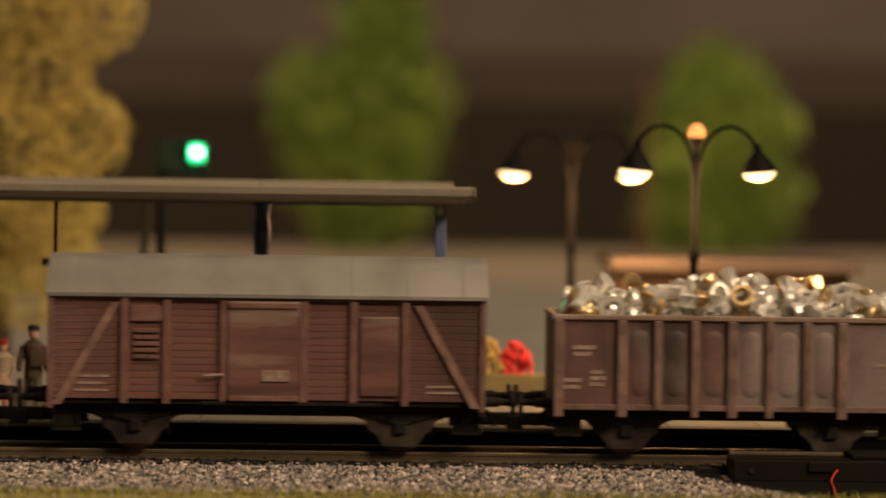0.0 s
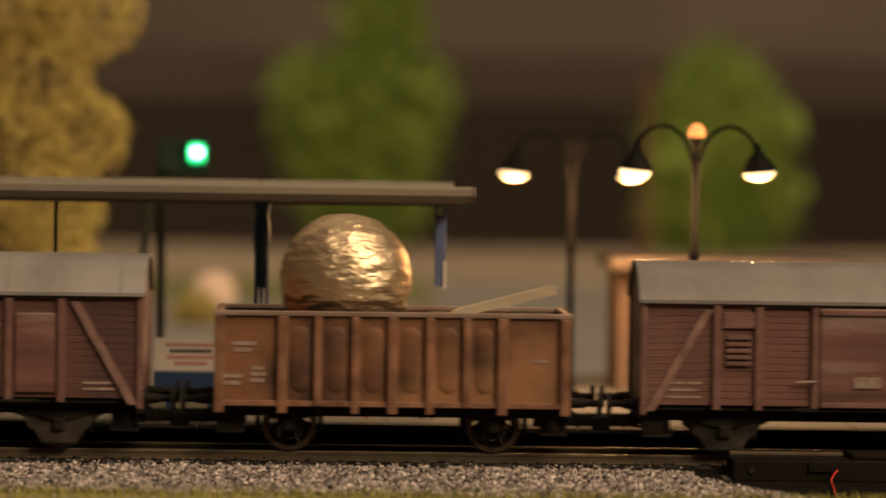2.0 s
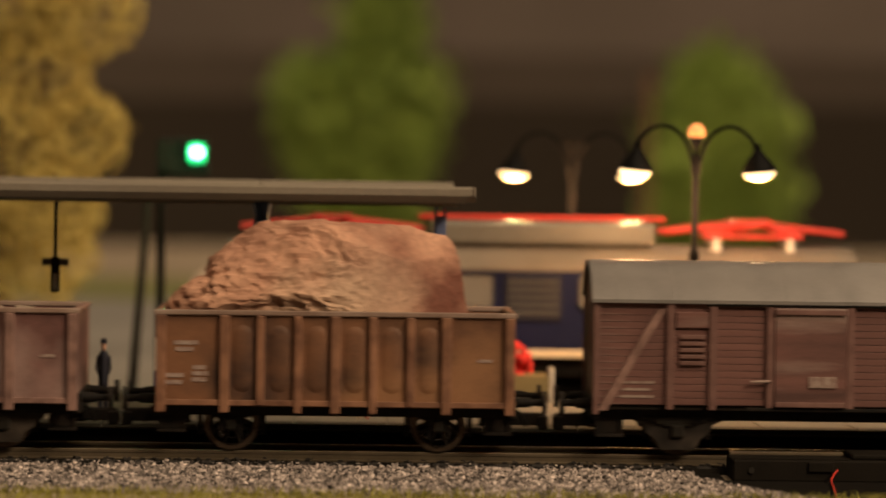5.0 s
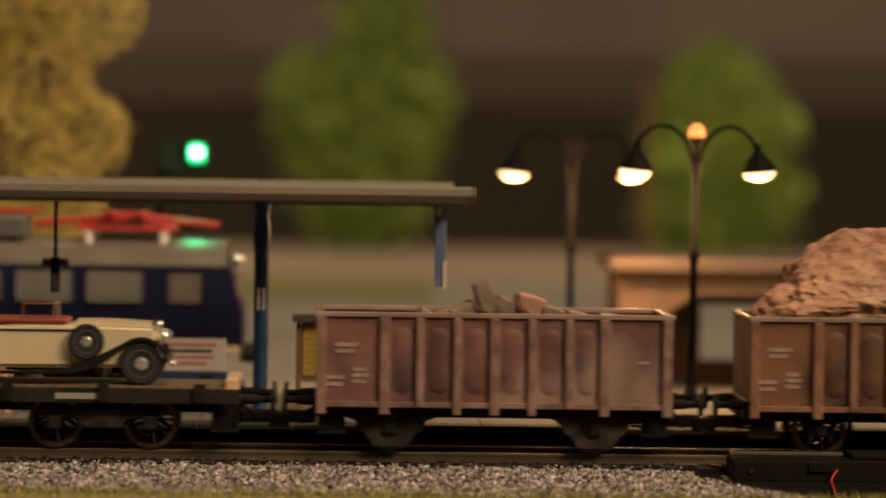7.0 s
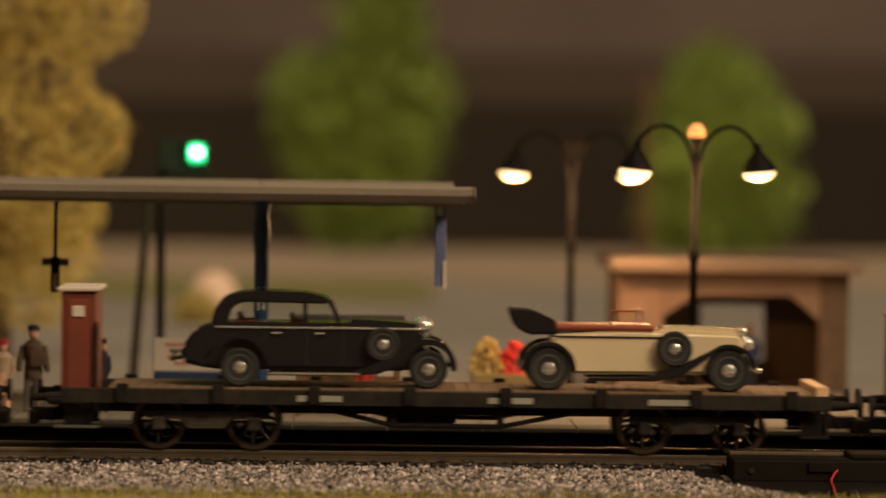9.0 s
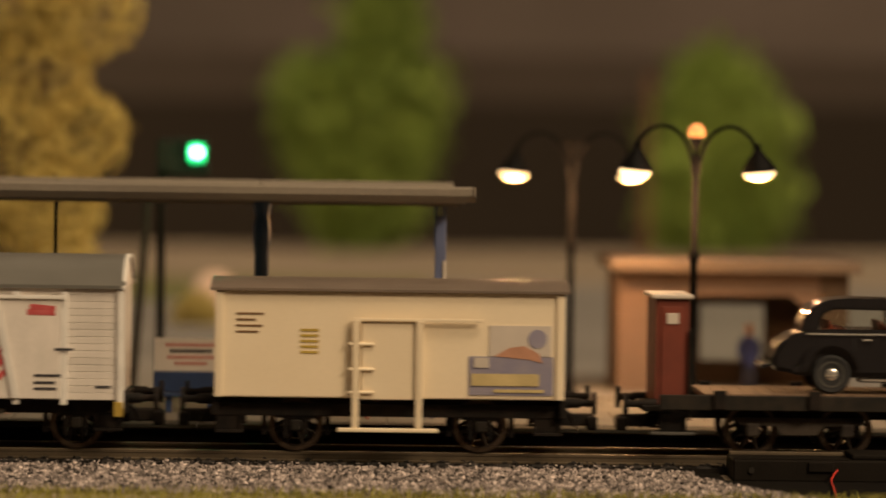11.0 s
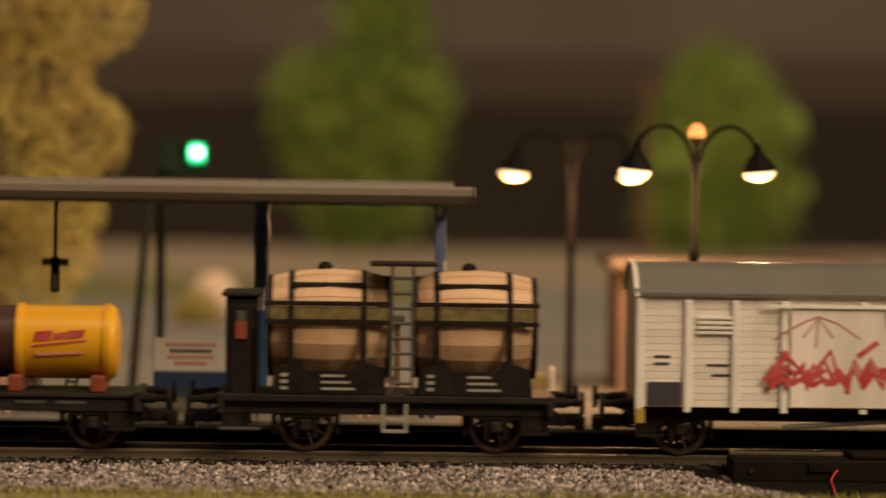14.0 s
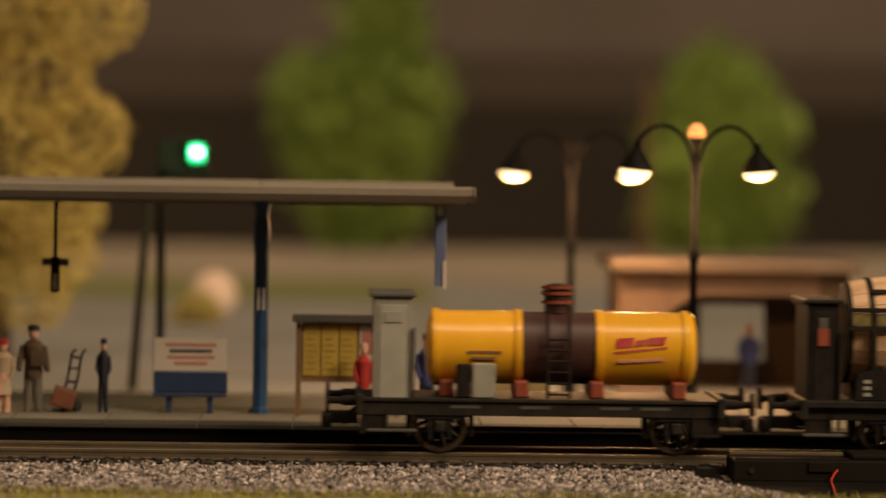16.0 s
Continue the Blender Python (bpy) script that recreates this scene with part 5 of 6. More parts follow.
def open_tourer():
    c = thing("toy_car", (0, 0, 0), "cream vintage open tourer toy car with black fenders", "toy car", "cars on the flat wagon")
    bm = prism(B(), [(-17.5, 4.0), (-18, 8), (-17.0, 11.2), (-2, 12.2), (4, 12.0), (20.5, 11.6), (21.3, 10.6), (21.3, 4.4), (16, 3.4), (-12, 3.2)], -6.6, 6.6)
    bmesh.ops.bevel(bm, geom=bm.edges[:], offset=0.7, segments=3, affect="EDGES")
    part("body", bm, CAR_CREAM, c, smooth=True)
    part("bonnet", bmesh_bevel(prism(B(), [(4, 11.0), (20.5, 10.5), (21.0, 12.4), (12, 12.9), (4.5, 12.9)], -4.4, 4.4), 0.8), CAR_CREAM, c, smooth=True)
    part("seat_trim", box(B(), -17, 3.5, -6.3, 6.3, 11.9, 13.2, 0.5), LEATHER, c, "red-brown leather upholstery")
    part("folded_top", bmesh_bevel(prism(B(), [(-26.2, 16.2), (-21, 15.8), (-16.0, 13.6), (-15.5, 11.2), (-22.0, 11.0), (-25.0, 12.8)], -6.4, 6.4), 0.5), CAR_BLACK, c, "black folded soft top", smooth=True)
    part("windscreen", box(B(), -5.2, 0.6, -5.75, -5.65, 13.0, 15.9), PANE, c, "clear folding side screen")
    part("windscreen_frame", tube(B(), [(-5.4, -5.7, 12.8), (-5.4, -5.7, 16.0), (0.8, -5.7, 16.0), (0.8, -5.7, 12.8)], 0.22), LEATHER, c, "brown screen frame")
    part("windscreen_frame", tube(B(), [(0.8, -5.7, 12.8), (0.8, -5.7, 16.0), (0.8, 5.7, 16.0), (0.8, 5.7, 12.8)], 0.22), CHROME, c)
    part("trim", box(B(), -17, 5, -6.85, -6.62, 10.6, 10.95, 0.1), CAR_BLACK, c, "dark waist line")
    part("radiator", box(B(), 21.0, 22.2, -3.6, 3.6, 4.6, 12.6, 0.4), CHROME, c)
    for s in (-1, 1):
        y0, y1 = sorted((s * 4.6, s * 8.4))
        part("fender", bmesh_bevel(fender(-17.9, 4.2, 4.7, 5.6, -0.1, math.pi * 1.02, y0, y1), 0.25), CAR_BLACK, c, "swept rear fender", smooth=True)
        part("fender", bmesh_bevel(fender(18.4, 4.0, 4.8, 5.7, 0.1, math.pi * 0.72, y0, y1, 12, [(8, 5.0), (2, 2.8), (-10, 2.6), (-10, 2.0), (4, 2.0), (9, 3.2)]), 0.25), CAR_BLACK, c, "long swept front fender and running board", smooth=True)
        for x in (-17.9, 18.4):
            car_wheel(c, x, s * 7.0, 4.3, 4.3)
        car_wheel(c, 7.4, s * 7.8, 8.6, 3.6)
        part("headlight", ball(B(), (22.6, s * 3.8, 9.6), 1.4, 2), CHROME, c, "chrome headlight", smooth=True)
    part("bumper", box(B(), 24.0, 25.0, -7, 7, 3.8, 4.8, 0.3), CHROME, c)
    return c


def brake_cabin(w, x0, x1, z0, z1, material, roof, y=11.0, pane=None):
    cab = part("brake_cabin", box(B(), x0, x1, -y, y, z0, z1, 0.3), material, w, "narrow brakeman's cabin")
    part("cabin_roof", box(B(), x0 - 0.8, x1 + 0.8, -y - 0.8, y + 0.8, z1, z1 + 0.9, 0.3), roof, cab)
    part("cabin_door", box(B(), x0 + 1.2, x1 - 1.2, -y - 0.35, -y - 0.05, z0 + 1, z1 - 1.5, 0.1), material, cab)
    part("cabin_window", box(B(), x0 + 2.2, x1 - 2.2, -y - 0.6, -y - 0.37, z1 - 5.0, z1 - 2.8, 0.1), pane or POSTER_PALE, cab)
    part("step", box(B(), x0 - 1, x1 + 1, -14, -11.5, 4.5, 5.0, 0.1), GREY_DARK, cab)
    part("ladder", box(B(), x1 + 0.1, x1 + 0.5, -y - 1, -y + 1, z0 - 3, z1 - 6), FRAME, cab)


def bogie(w, cx):
    for s in (-1, 1):
        bm = prism(B(), [(cx - 13, 8.0), (cx + 13, 8.0), (cx + 12, 6.6), (cx + 5, 6.4), (cx + 3.4, 4.6), (cx - 3.4, 4.6), (cx - 5, 6.4), (cx - 12, 6.6)], s * 11.2 - 0.6, s * 11.2 + 0.6)
        part("bogie_frame", bm, DUSTY, w)
        for x in (cx - 9.5, cx + 9.5):
            part("axle_box", box(B(), x - 1.3, x + 1.3, s * 11.9 - 1.0, s * 11.9 + 1.0, 4.2, 6.9, 0.4), DUSTY, w)
    part("bolster", box(B(), cx - 3, cx + 3, -10, 10, 6.4, 8.4), BLACK, w)
    for x in (cx - 9.5, cx + 9.5):
        wheelset(w, x)


def flat_wagon(x0, x1):
    w, h = wagon_root("flat_wagon", x0, x1, "long black bogie flat wagon with a red-brown brakeman's cabin")
    part("underframe", box(B(), -h + 3, h - 1, -9, 9, 7.6, 10.4, 0.2), BLACK, w)
    for s in (-1, 1):
        part("side_sill", box(B(), -h, h, s * 14.4 - 0.6, s * 14.4 + 0.6, 9.6, 12.6, 0.15), FRAME, w)
        for i in range(8):
            x = -h + 12 + i * (2 * h - 20) / 7
            part("stake_pocket", box(B(), x - 1.2, x + 1.2, s * 15.3 - 0.5, s * 15.3 + 0.5, 9.8, 13.6, 0.2), BLACK, w)
        xs = (-h + 47, -h + 66, h - 66, h - 44)
        part("truss_rod", tube(B(), [(xs[0], s * 12, 10), (xs[1], s * 12, 5.6), (xs[2], s * 12, 5.6), (xs[3], s * 12, 10)], 0.5), BLACK, w)
        for x in (xs[1], xs[2]):
            part("queen_post", box(B(), x - 0.7, x + 0.7, s * 12 - 0.6, s * 12 + 0.6, 5.4, 10, 0.1), BLACK, w)
        for x in (-30, 8, 40):
            part("lettering", box(B(), x, x + 9, s * 15.1 - 0.08, s * 15.1 + 0.08, 10.4, 11.6), GREY, w)
    me = mesh_of("deck_plank", box(B(), -1.45, 1.45, -13.7, 13.7, 0, 1.2, 0.12), DECK)
    n = int((2 * h - 10) / 3)
    for i in range(n):
        ob = new("deck_plank", me)
        ob.parent = w
        ob.location = ((-h + 10.5 + i * 3) * MM, 0, 11.6 * MM)
    part("end_board", box(B(), h - 3, h - 0.4, -13, 13, 11.6, 14.4, 0.3), WOOD, w, "pale wooden end board")
    for cx in (-h + 28.5, h - 27.5):
        bogie(w, cx)
    part("brake_gear", box(B(), -12, 2, -6, 6, 5.6, 9.4, 0.5), BLACK, w, "brake cylinder and rigging")
    brake_cabin(w, -h - 0.6, -h + 6.2, 10.2, 31.5, BRICK_RED, POSTER_PALE, 10)
    part("end_platform", box(B(), -h - 3.0, -h + 3.2, -12, 12, 9.0, 10.2, 0.2), FRAME, w, "dark end platform under the cabin")
    buffers(w, h)
    cxx = (x0 + x1) / 2
    a = saloon_car()
    load(a, cxx, -25.6, -1, 12.82)
    b = open_tourer()
    load(b, cxx, 38.2, -1, 12.82)


def cream_wagon(x0, x1):
    w, h = wagon_root("refrigerator_wagon", x0, x1, "smooth cream refrigerator wagon with a printed advert panel")
    running_gear(w, h, (-h + 16.2, h - 16.4), open_guard)
    part("body", box(B(), -h, h, -15, 15, 11.2, 32.5, 0.3), CREAM, w)
    part("roof", arched_roof(h, 16.0, 32.9, 34.6, 1.0, 12, 0.5), ROOF_BROWN, w, "brownish low curved roof", smooth=True)
    for e in (-1, 1):
        part("corner_post", box(B(), e * (h - 0.8) - 0.8, e * (h - 0.8) + 0.8, -15.5, -15.02, 11.2, 32.2, 0.15), CREAM, w)
    part("door", box(B(), -h + 29, -h + 41, -15.9, -15.02, 11.0, 26.6, 0.2), CREAM, w, "cream sliding door")
    part("door_rail", box(B(), -h + 27.5, -h + 53, -16.5, -15.9, 26.6, 27.2, 0.1), CREAM, w)
    for x in (-h + 28, -h + 40.6):
        part("step_bracket", box(B(), x - 0.7, x + 0.7, -16.6, -15.6, 5.2, 26.8, 0.15), CREAM, w)
    part("step_board", box(B(), -h + 24.5, -h + 44.5, -17, -14.6, 4.6, 5.3, 0.15), CREAM, w)
    for z in (22, 17, 12.4):
        part("hinge", rod(B(), (-h + 26.6, -16.2, z), (-h + 31.5, -16.2, z), 0.35), CREAM, w)
    for i, ww in enumerate((4.2, 3.0, 4.0, 3.4)):
        part("lettering", box(B(), -h + 4.2, -h + 4.2 + ww * 1.3, -15.12, -15.02, 27.6 - i * 1.2, 28.0 - i * 1.2), TIMBER, w)
    for i in range(5):
        part("lettering", box(B(), -h + 17, -h + 20.6, -15.12, -15.02, 24.4 - i * 1.1, 24.9 - i * 1.1), POSTER_YELLOW, w)
    advert = part("advert_panel", box(B(), h - 19, h - 2.2, -15.2, -15.02, 12.1, 19.8), ADVERT_BLUE, w, "blue and orange printed advert")
    part("advert_cloud", box(B(), h - 15, h - 2.6, -15.2, -15.02, 19.9, 26.0), POSTER_PALE, w, "pale printed upper half")
    part("advert_swoosh", prism(B(), [(h - 11, 21.6), (h - 8, 22.0), (h - 5, 20.4), (h - 4.4, 18.6), (h - 7, 19.3), (h - 14, 19.9)], -15.3, -15.22), ADVERT_RED, advert, "orange-red swoosh")
    part("advert_bar", box(B(), h - 18.5, h - 5, -15.4, -15.31, 14.0, 16.4), ADVERT_YELLOW, advert)
    part("advert_bar", box(B(), h - 18, h - 15, -15.4, -15.31, 17.6, 19.6), POSTER_PALE, advert)
    part("advert_bar", box(B(), h - 14, h - 4, -15.4, -15.31, 12.7, 13.3), ADVERT_YELLOW, advert)
    part("advert_roundel", lathe(B(), [(1.9, -15.32), (1.9, -15.22)], "Y", 16, (h - 5.4, 0, 23.4)), ADVERT_BLUE, advert)


def white_wagon(x0, x1):
    w, h = wagon_root("covered_wagon", x0, x1, "dirty white covered wagon with red graffiti and grey roof")
    running_gear(w, h, (-h + 9.4, h - 9.4), open_guard)
    part("body", box(B(), -h + 0.3, h - 0.3, -14.6, 14.6, 10.2, 32.6), WHITE, w)
    planks(w, h - 0.2, 10.2, 32.5, 16, 15.0, WHITE, gap=0.05)
    for e in (-1, 1):
        part("gable", gable(15.0, 32.4, 37.9), WHITE, w, at=(e * (h - 0.3), 0, 0))
    part("roof", arched_roof(h, 16.2, 33.0, 38.8, 0.4), ROOF_DARK, w, "smooth grey curved roof", smooth=True)
    for e in (-1, 1):
        part("roof_end", arched_roof(0.4, 16.3, 32.9, 38.9, 0), WHITE_TRIM, w, at=(e * (h + 0.1), 0, 0))
        part("corner_post", box(B(), e * (h - 0.5) - 0.7, e * (h - 0.5) + 0.7, -15.9, -15.32, 8.6, 32.0, 0.15), WHITE_TRIM, w)
        part("buffer_stripe", box(B(), e * (h - 0.8) - 0.9, e * (h - 0.8) + 0.9, -16.1, -15.5, 7.0, 9.9, 0.1), POSTER_YELLOW, w, "yellow corner mark")
    for u in (0.135, 0.26, 0.39, 0.60, 0.72, 0.845):
        x = -h + u * 2 * h
        part("post", box(B(), x - 0.7, x + 0.7, -16.0, -15.32, 9.2, 31.6, 0.15), WHITE_TRIM, w)
    door = part("sliding_door", box(B(), -h + 0.405 * 2 * h, h - 0.165 * 2 * h, -16.3, -15.4, 10.4, 30.2, 0.15), WHITE, w, "white sliding door")
    part("door_rail", box(B(), -h + 0.34 * 2 * h, h - 0.15 * 2 * h, -16.8, -16.32, 30.2, 30.9, 0.1), WHITE_TRIM, w)
    for i in range(4):
        part("vent_slat", box(B(), -h + 12, -h + 20, -15.9, -15.35, 24.8 + i * 1.0, 25.4 + i * 1.0, 0.1), WHITE_TRIM, w)
    part("data_panel", box(B(), -h + 2.2, -h + 9, -15.7, -15.32, 10.6, 15.2), INK, w, "black data panel")
    part("underframe_rod", rod(B(), (-8, -12, 6.2), (14, -12, 7.6), 0.5), GREY, w)
    # red sprayed strokes with no readable word
    rng = random.Random(2)
    strokes = []
    for amp, base, step in ((3.2, 17.0, 2.3), (2.2, 16.2, 1.9), (3.8, 18.2, 3.4), (1.4, 17.6, 1.3), (1.2, 15.6, 2.6)):
        x, line = -h + 25 + rng.uniform(0, 2), []
        while x < -h + 54:
            line.append((x, base + amp * rng.uniform(0.5, 1.0) * (1 if len(line) % 2 else -1)))
            x += step * rng.uniform(0.5, 1.4)
            if rng.random() < 0.22 and len(line) > 1:
                strokes.append(line)
                x, line = x + 0.8, []
        if len(line) > 1:
            strokes.append(line)
    strokes += [[(-h + 29, 21), (-h + 29.8, 22)], [(-h + 44, 21), (-h + 48, 24)], [(-h + 56.5, 27.4), (-h + 62, 27.6), (-h + 62, 28.4), (-h + 57, 28.3)], [(-h + 42, 13), (-h + 42.4, 17)]]
    faint = [[(-h + 28, 24.6), (-h + 33, 27.4), (-h + 36, 28.6), (-h + 40, 27.2), (-h + 44.5, 24.2)], [(-h + 36, 28.6), (-h + 35.6, 22.4)], [(-h + 33, 24.4), (-h + 36, 28.4), (-h + 39, 24.4)]]
    for s in strokes:
        bm = tube(B(), [(a, 0.0, b + 0.35 * math.sin(a * 1.7)) for a, b in s], 0.6, 6)
        for v in bm.verts:
            v.co.y = -16.34 + v.co.y * 0.1
        part("paint_stroke", bm, RED_INK, w, "red sprayed paint stroke")
    for s in faint:
        bm = tube(B(), [(a, 0.0, b) for a, b in s], 0.22, 6)
        for v in bm.verts:
            v.co.y = -16.33 + v.co.y * 0.1
        part("paint_stroke", bm, POSTER_RED, w, "thin faded red line")
    xa, xb = -h + 0.665 * 2 * h, -h + 0.72 * 2 * h
    part("diagonal_brace", prism(B(), [(xa - 0.7, 30.2), (xa + 0.7, 30.2), (xb + 0.7, 10.6), (xb - 0.7, 10.6)], -16.75, -16.36), WHITE_TRIM, w)
    for a, b, ww in ((3.5, 20, 2.2), (3.5, 18.6, 2.0), (14, 18.4, 3), (15, 16.4, 2.5), (58, 14.8, 3.5), (58, 13.4, 2.8), (58, 12.2, 3.0), (62, 20, 2.5), (70, 12.6, 2.0)):
        part("lettering", box(B(), -h + a, -h + a + ww * 1.5, -16.42 if 31 < a < 64 else -15.42, -16.32 if 31 < a < 64 else -15.32, b, b + 0.5), INK, w)


def barrel_wagon(x0, x1):
    w, h = wagon_root("barrel_wagon", x0, x1, "dark flat wagon carrying two large wooden barrels and a cabin")
    running_gear(w, h, (-h + 17.0, h - 10.8), open_guard, 9.4, FRAME)
    part("deck", box(B(), -h, h, -13.5, 13.5, 10.2, 11.6, 0.2), FRAME, w)
    brake_cabin(w, -h + 0.8, -h + 7.0, 8.5, 30.9, BLACK, FRAME, 10, GREY_DARK)
    part("cabin_plate", box(B(), -h + 2.8, -h + 5.0, -10.7, -10.62, 22.5, 26), LEATHER, w, "brown plate on the cabin")
    cz = 24.8
    prof = [(9.7, -12.6), (10.5, -9.5), (11.2, -5), (11.5, 0), (11.2, 5), (10.5, 9.5), (9.7, 12.6)]
    for cx in (-h + 21.5, h - 15.2):
        bar = part("barrel", lathe(B(), [(r - 0.25, x) for r, x in prof], "X", 28, (cx, 0, cz)), TIMBER, w, "large lying barrel of pale staves")
        n = 22
        for k in range(n):
            a = 2 * math.pi * (k + 0.5) / n
            c, sn = math.cos(a), math.sin(a)
            if c > 0.45:
                continue
            bm = B()
            rows = []
            for r, x in prof:
                hw = r * math.tan(math.pi / n) * 0.965
                rows.append([bm.verts.new((cx + x, c * rr - t * sn * hw, cz + sn * rr + t * c * hw)) for rr in (r - 0.2, r + 0.12) for t in (-1, 1)])
            for p, q in zip(rows, rows[1:]):
                bm.faces.new((p[2], p[3], q[3], q[2]))
                bm.faces.new((p[0], p[2], q[2], q[0]))
                bm.faces.new((p[3], p[1], q[1], q[3]))
            for p in (rows[0], rows[-1]):
                bm.faces.new((p[0], p[1], p[3], p[2]))
            bmesh.ops.recalc_face_normals(bm, faces=bm.faces[:])
            part("stave", bm, WOOD, bar)
        for x, r in ((-12.0, 9.9), (-7.6, 10.85), (7.0, 10.95), (12.0, 9.9)):
            part("hoop", lathe(B(), [(r, x - 0.55), (r + 0.4, x - 0.55), (r + 0.4, x + 0.55), (r, x + 0.55)], "X", 30, (cx, 0, cz), True), BLACK, bar, "dark iron hoop")
        part("bung", lathe(B(), [(1.5, 36.6), (1.5, 37.6), (0.8, 38.4)], seg=12, at=(cx - 1, 0, -0.6)), BLACK, bar)
        part("cradle", bmesh_bevel(prism(B(), [(cx - 11.5, 11.6), (cx + 11.5, 11.6), (cx + 11.0, 17.0), (cx + 5.5, 18.6), (cx + 4.5, 16.4), (cx - 4.5, 16.4), (cx - 6, 18.6), (cx - 11.0, 17.0)], -12.6, -10.6), 0.2), BLACK, w, "black barrel cradle")
        part("cradle", box(B(), cx - 11.0, cx + 11.0, -9, 10, 11.6, 15.0, 0.3), BLACK, w)
        part("tie_bar", box(B(), cx - 13, cx + 12.8, -12.4, -11.6, 29.3, 30.3, 0.12), BLACK, w)
        part("sign_board", box(B(), cx - 12, cx + 11.8, -12.1, -11.7, 26.6, 29.2, 0.1), POSTER_OLIVE, w, "olive sign board with faded lettering")
        part("tie_bar", box(B(), cx - 13, cx + 12.8, -12.4, -11.6, 25.6, 26.5, 0.12), BLACK, w)
        part("top_strap", box(B(), cx - 7.4, cx + 6.8, -8.3, -7.5, 33.0, 33.9, 0.1), FRAME, w)
        for x in (cx - 7.6, cx + 7.0):
            part("strap", box(B(), x - 0.5, x + 0.5, -12.5, -11.6, 16.5, 30, 0.12), BLACK, w)
        for k in range(3):
            part("lettering", box(B(), cx - 1.5, cx + 5.2 - k, -12.75, -12.62, 12.6 + k * 1.3, 13.1 + k * 1.3), GREY, w)
            part("lettering", box(B(), cx - 9.6, cx - 8.2, -12.75, -12.62, 12.6 + k * 1.3, 13.3 + k * 1.3), GREY, w)
    cx = 2.6
    for x in (cx - 1.6, cx + 2.6):
        part("ladder_rail", box(B(), x - 0.3, x + 0.3, -12.4, -11.8, 12, 37.6), GREY_DARK, w)
    for i in range(8):
        part("ladder_rung", rod(B(), (cx - 1.6, -12.1, 14 + i * 3), (cx + 2.6, -12.1, 14 + i * 3), 0.35), GREY_DARK, w)
    part("platform_top", box(B(), cx - 6, cx + 7.5, -13.4, 4, 37.4, 38.0, 0.1), BLACK, w, "narrow walkway between the barrels")
    for x in (-3.5, 1.0):
        part("step_iron", box(B(), x + 3.0 - 0.3, x + 3.3, -14, -13.2, 4.4, 10), GREY, w)
    for z in (4.6, 7.0):
        part("step_iron", box(B(), -0.6, 4.4, -14.2, -13.0, z - 0.3, z + 0.3), GREY, w)


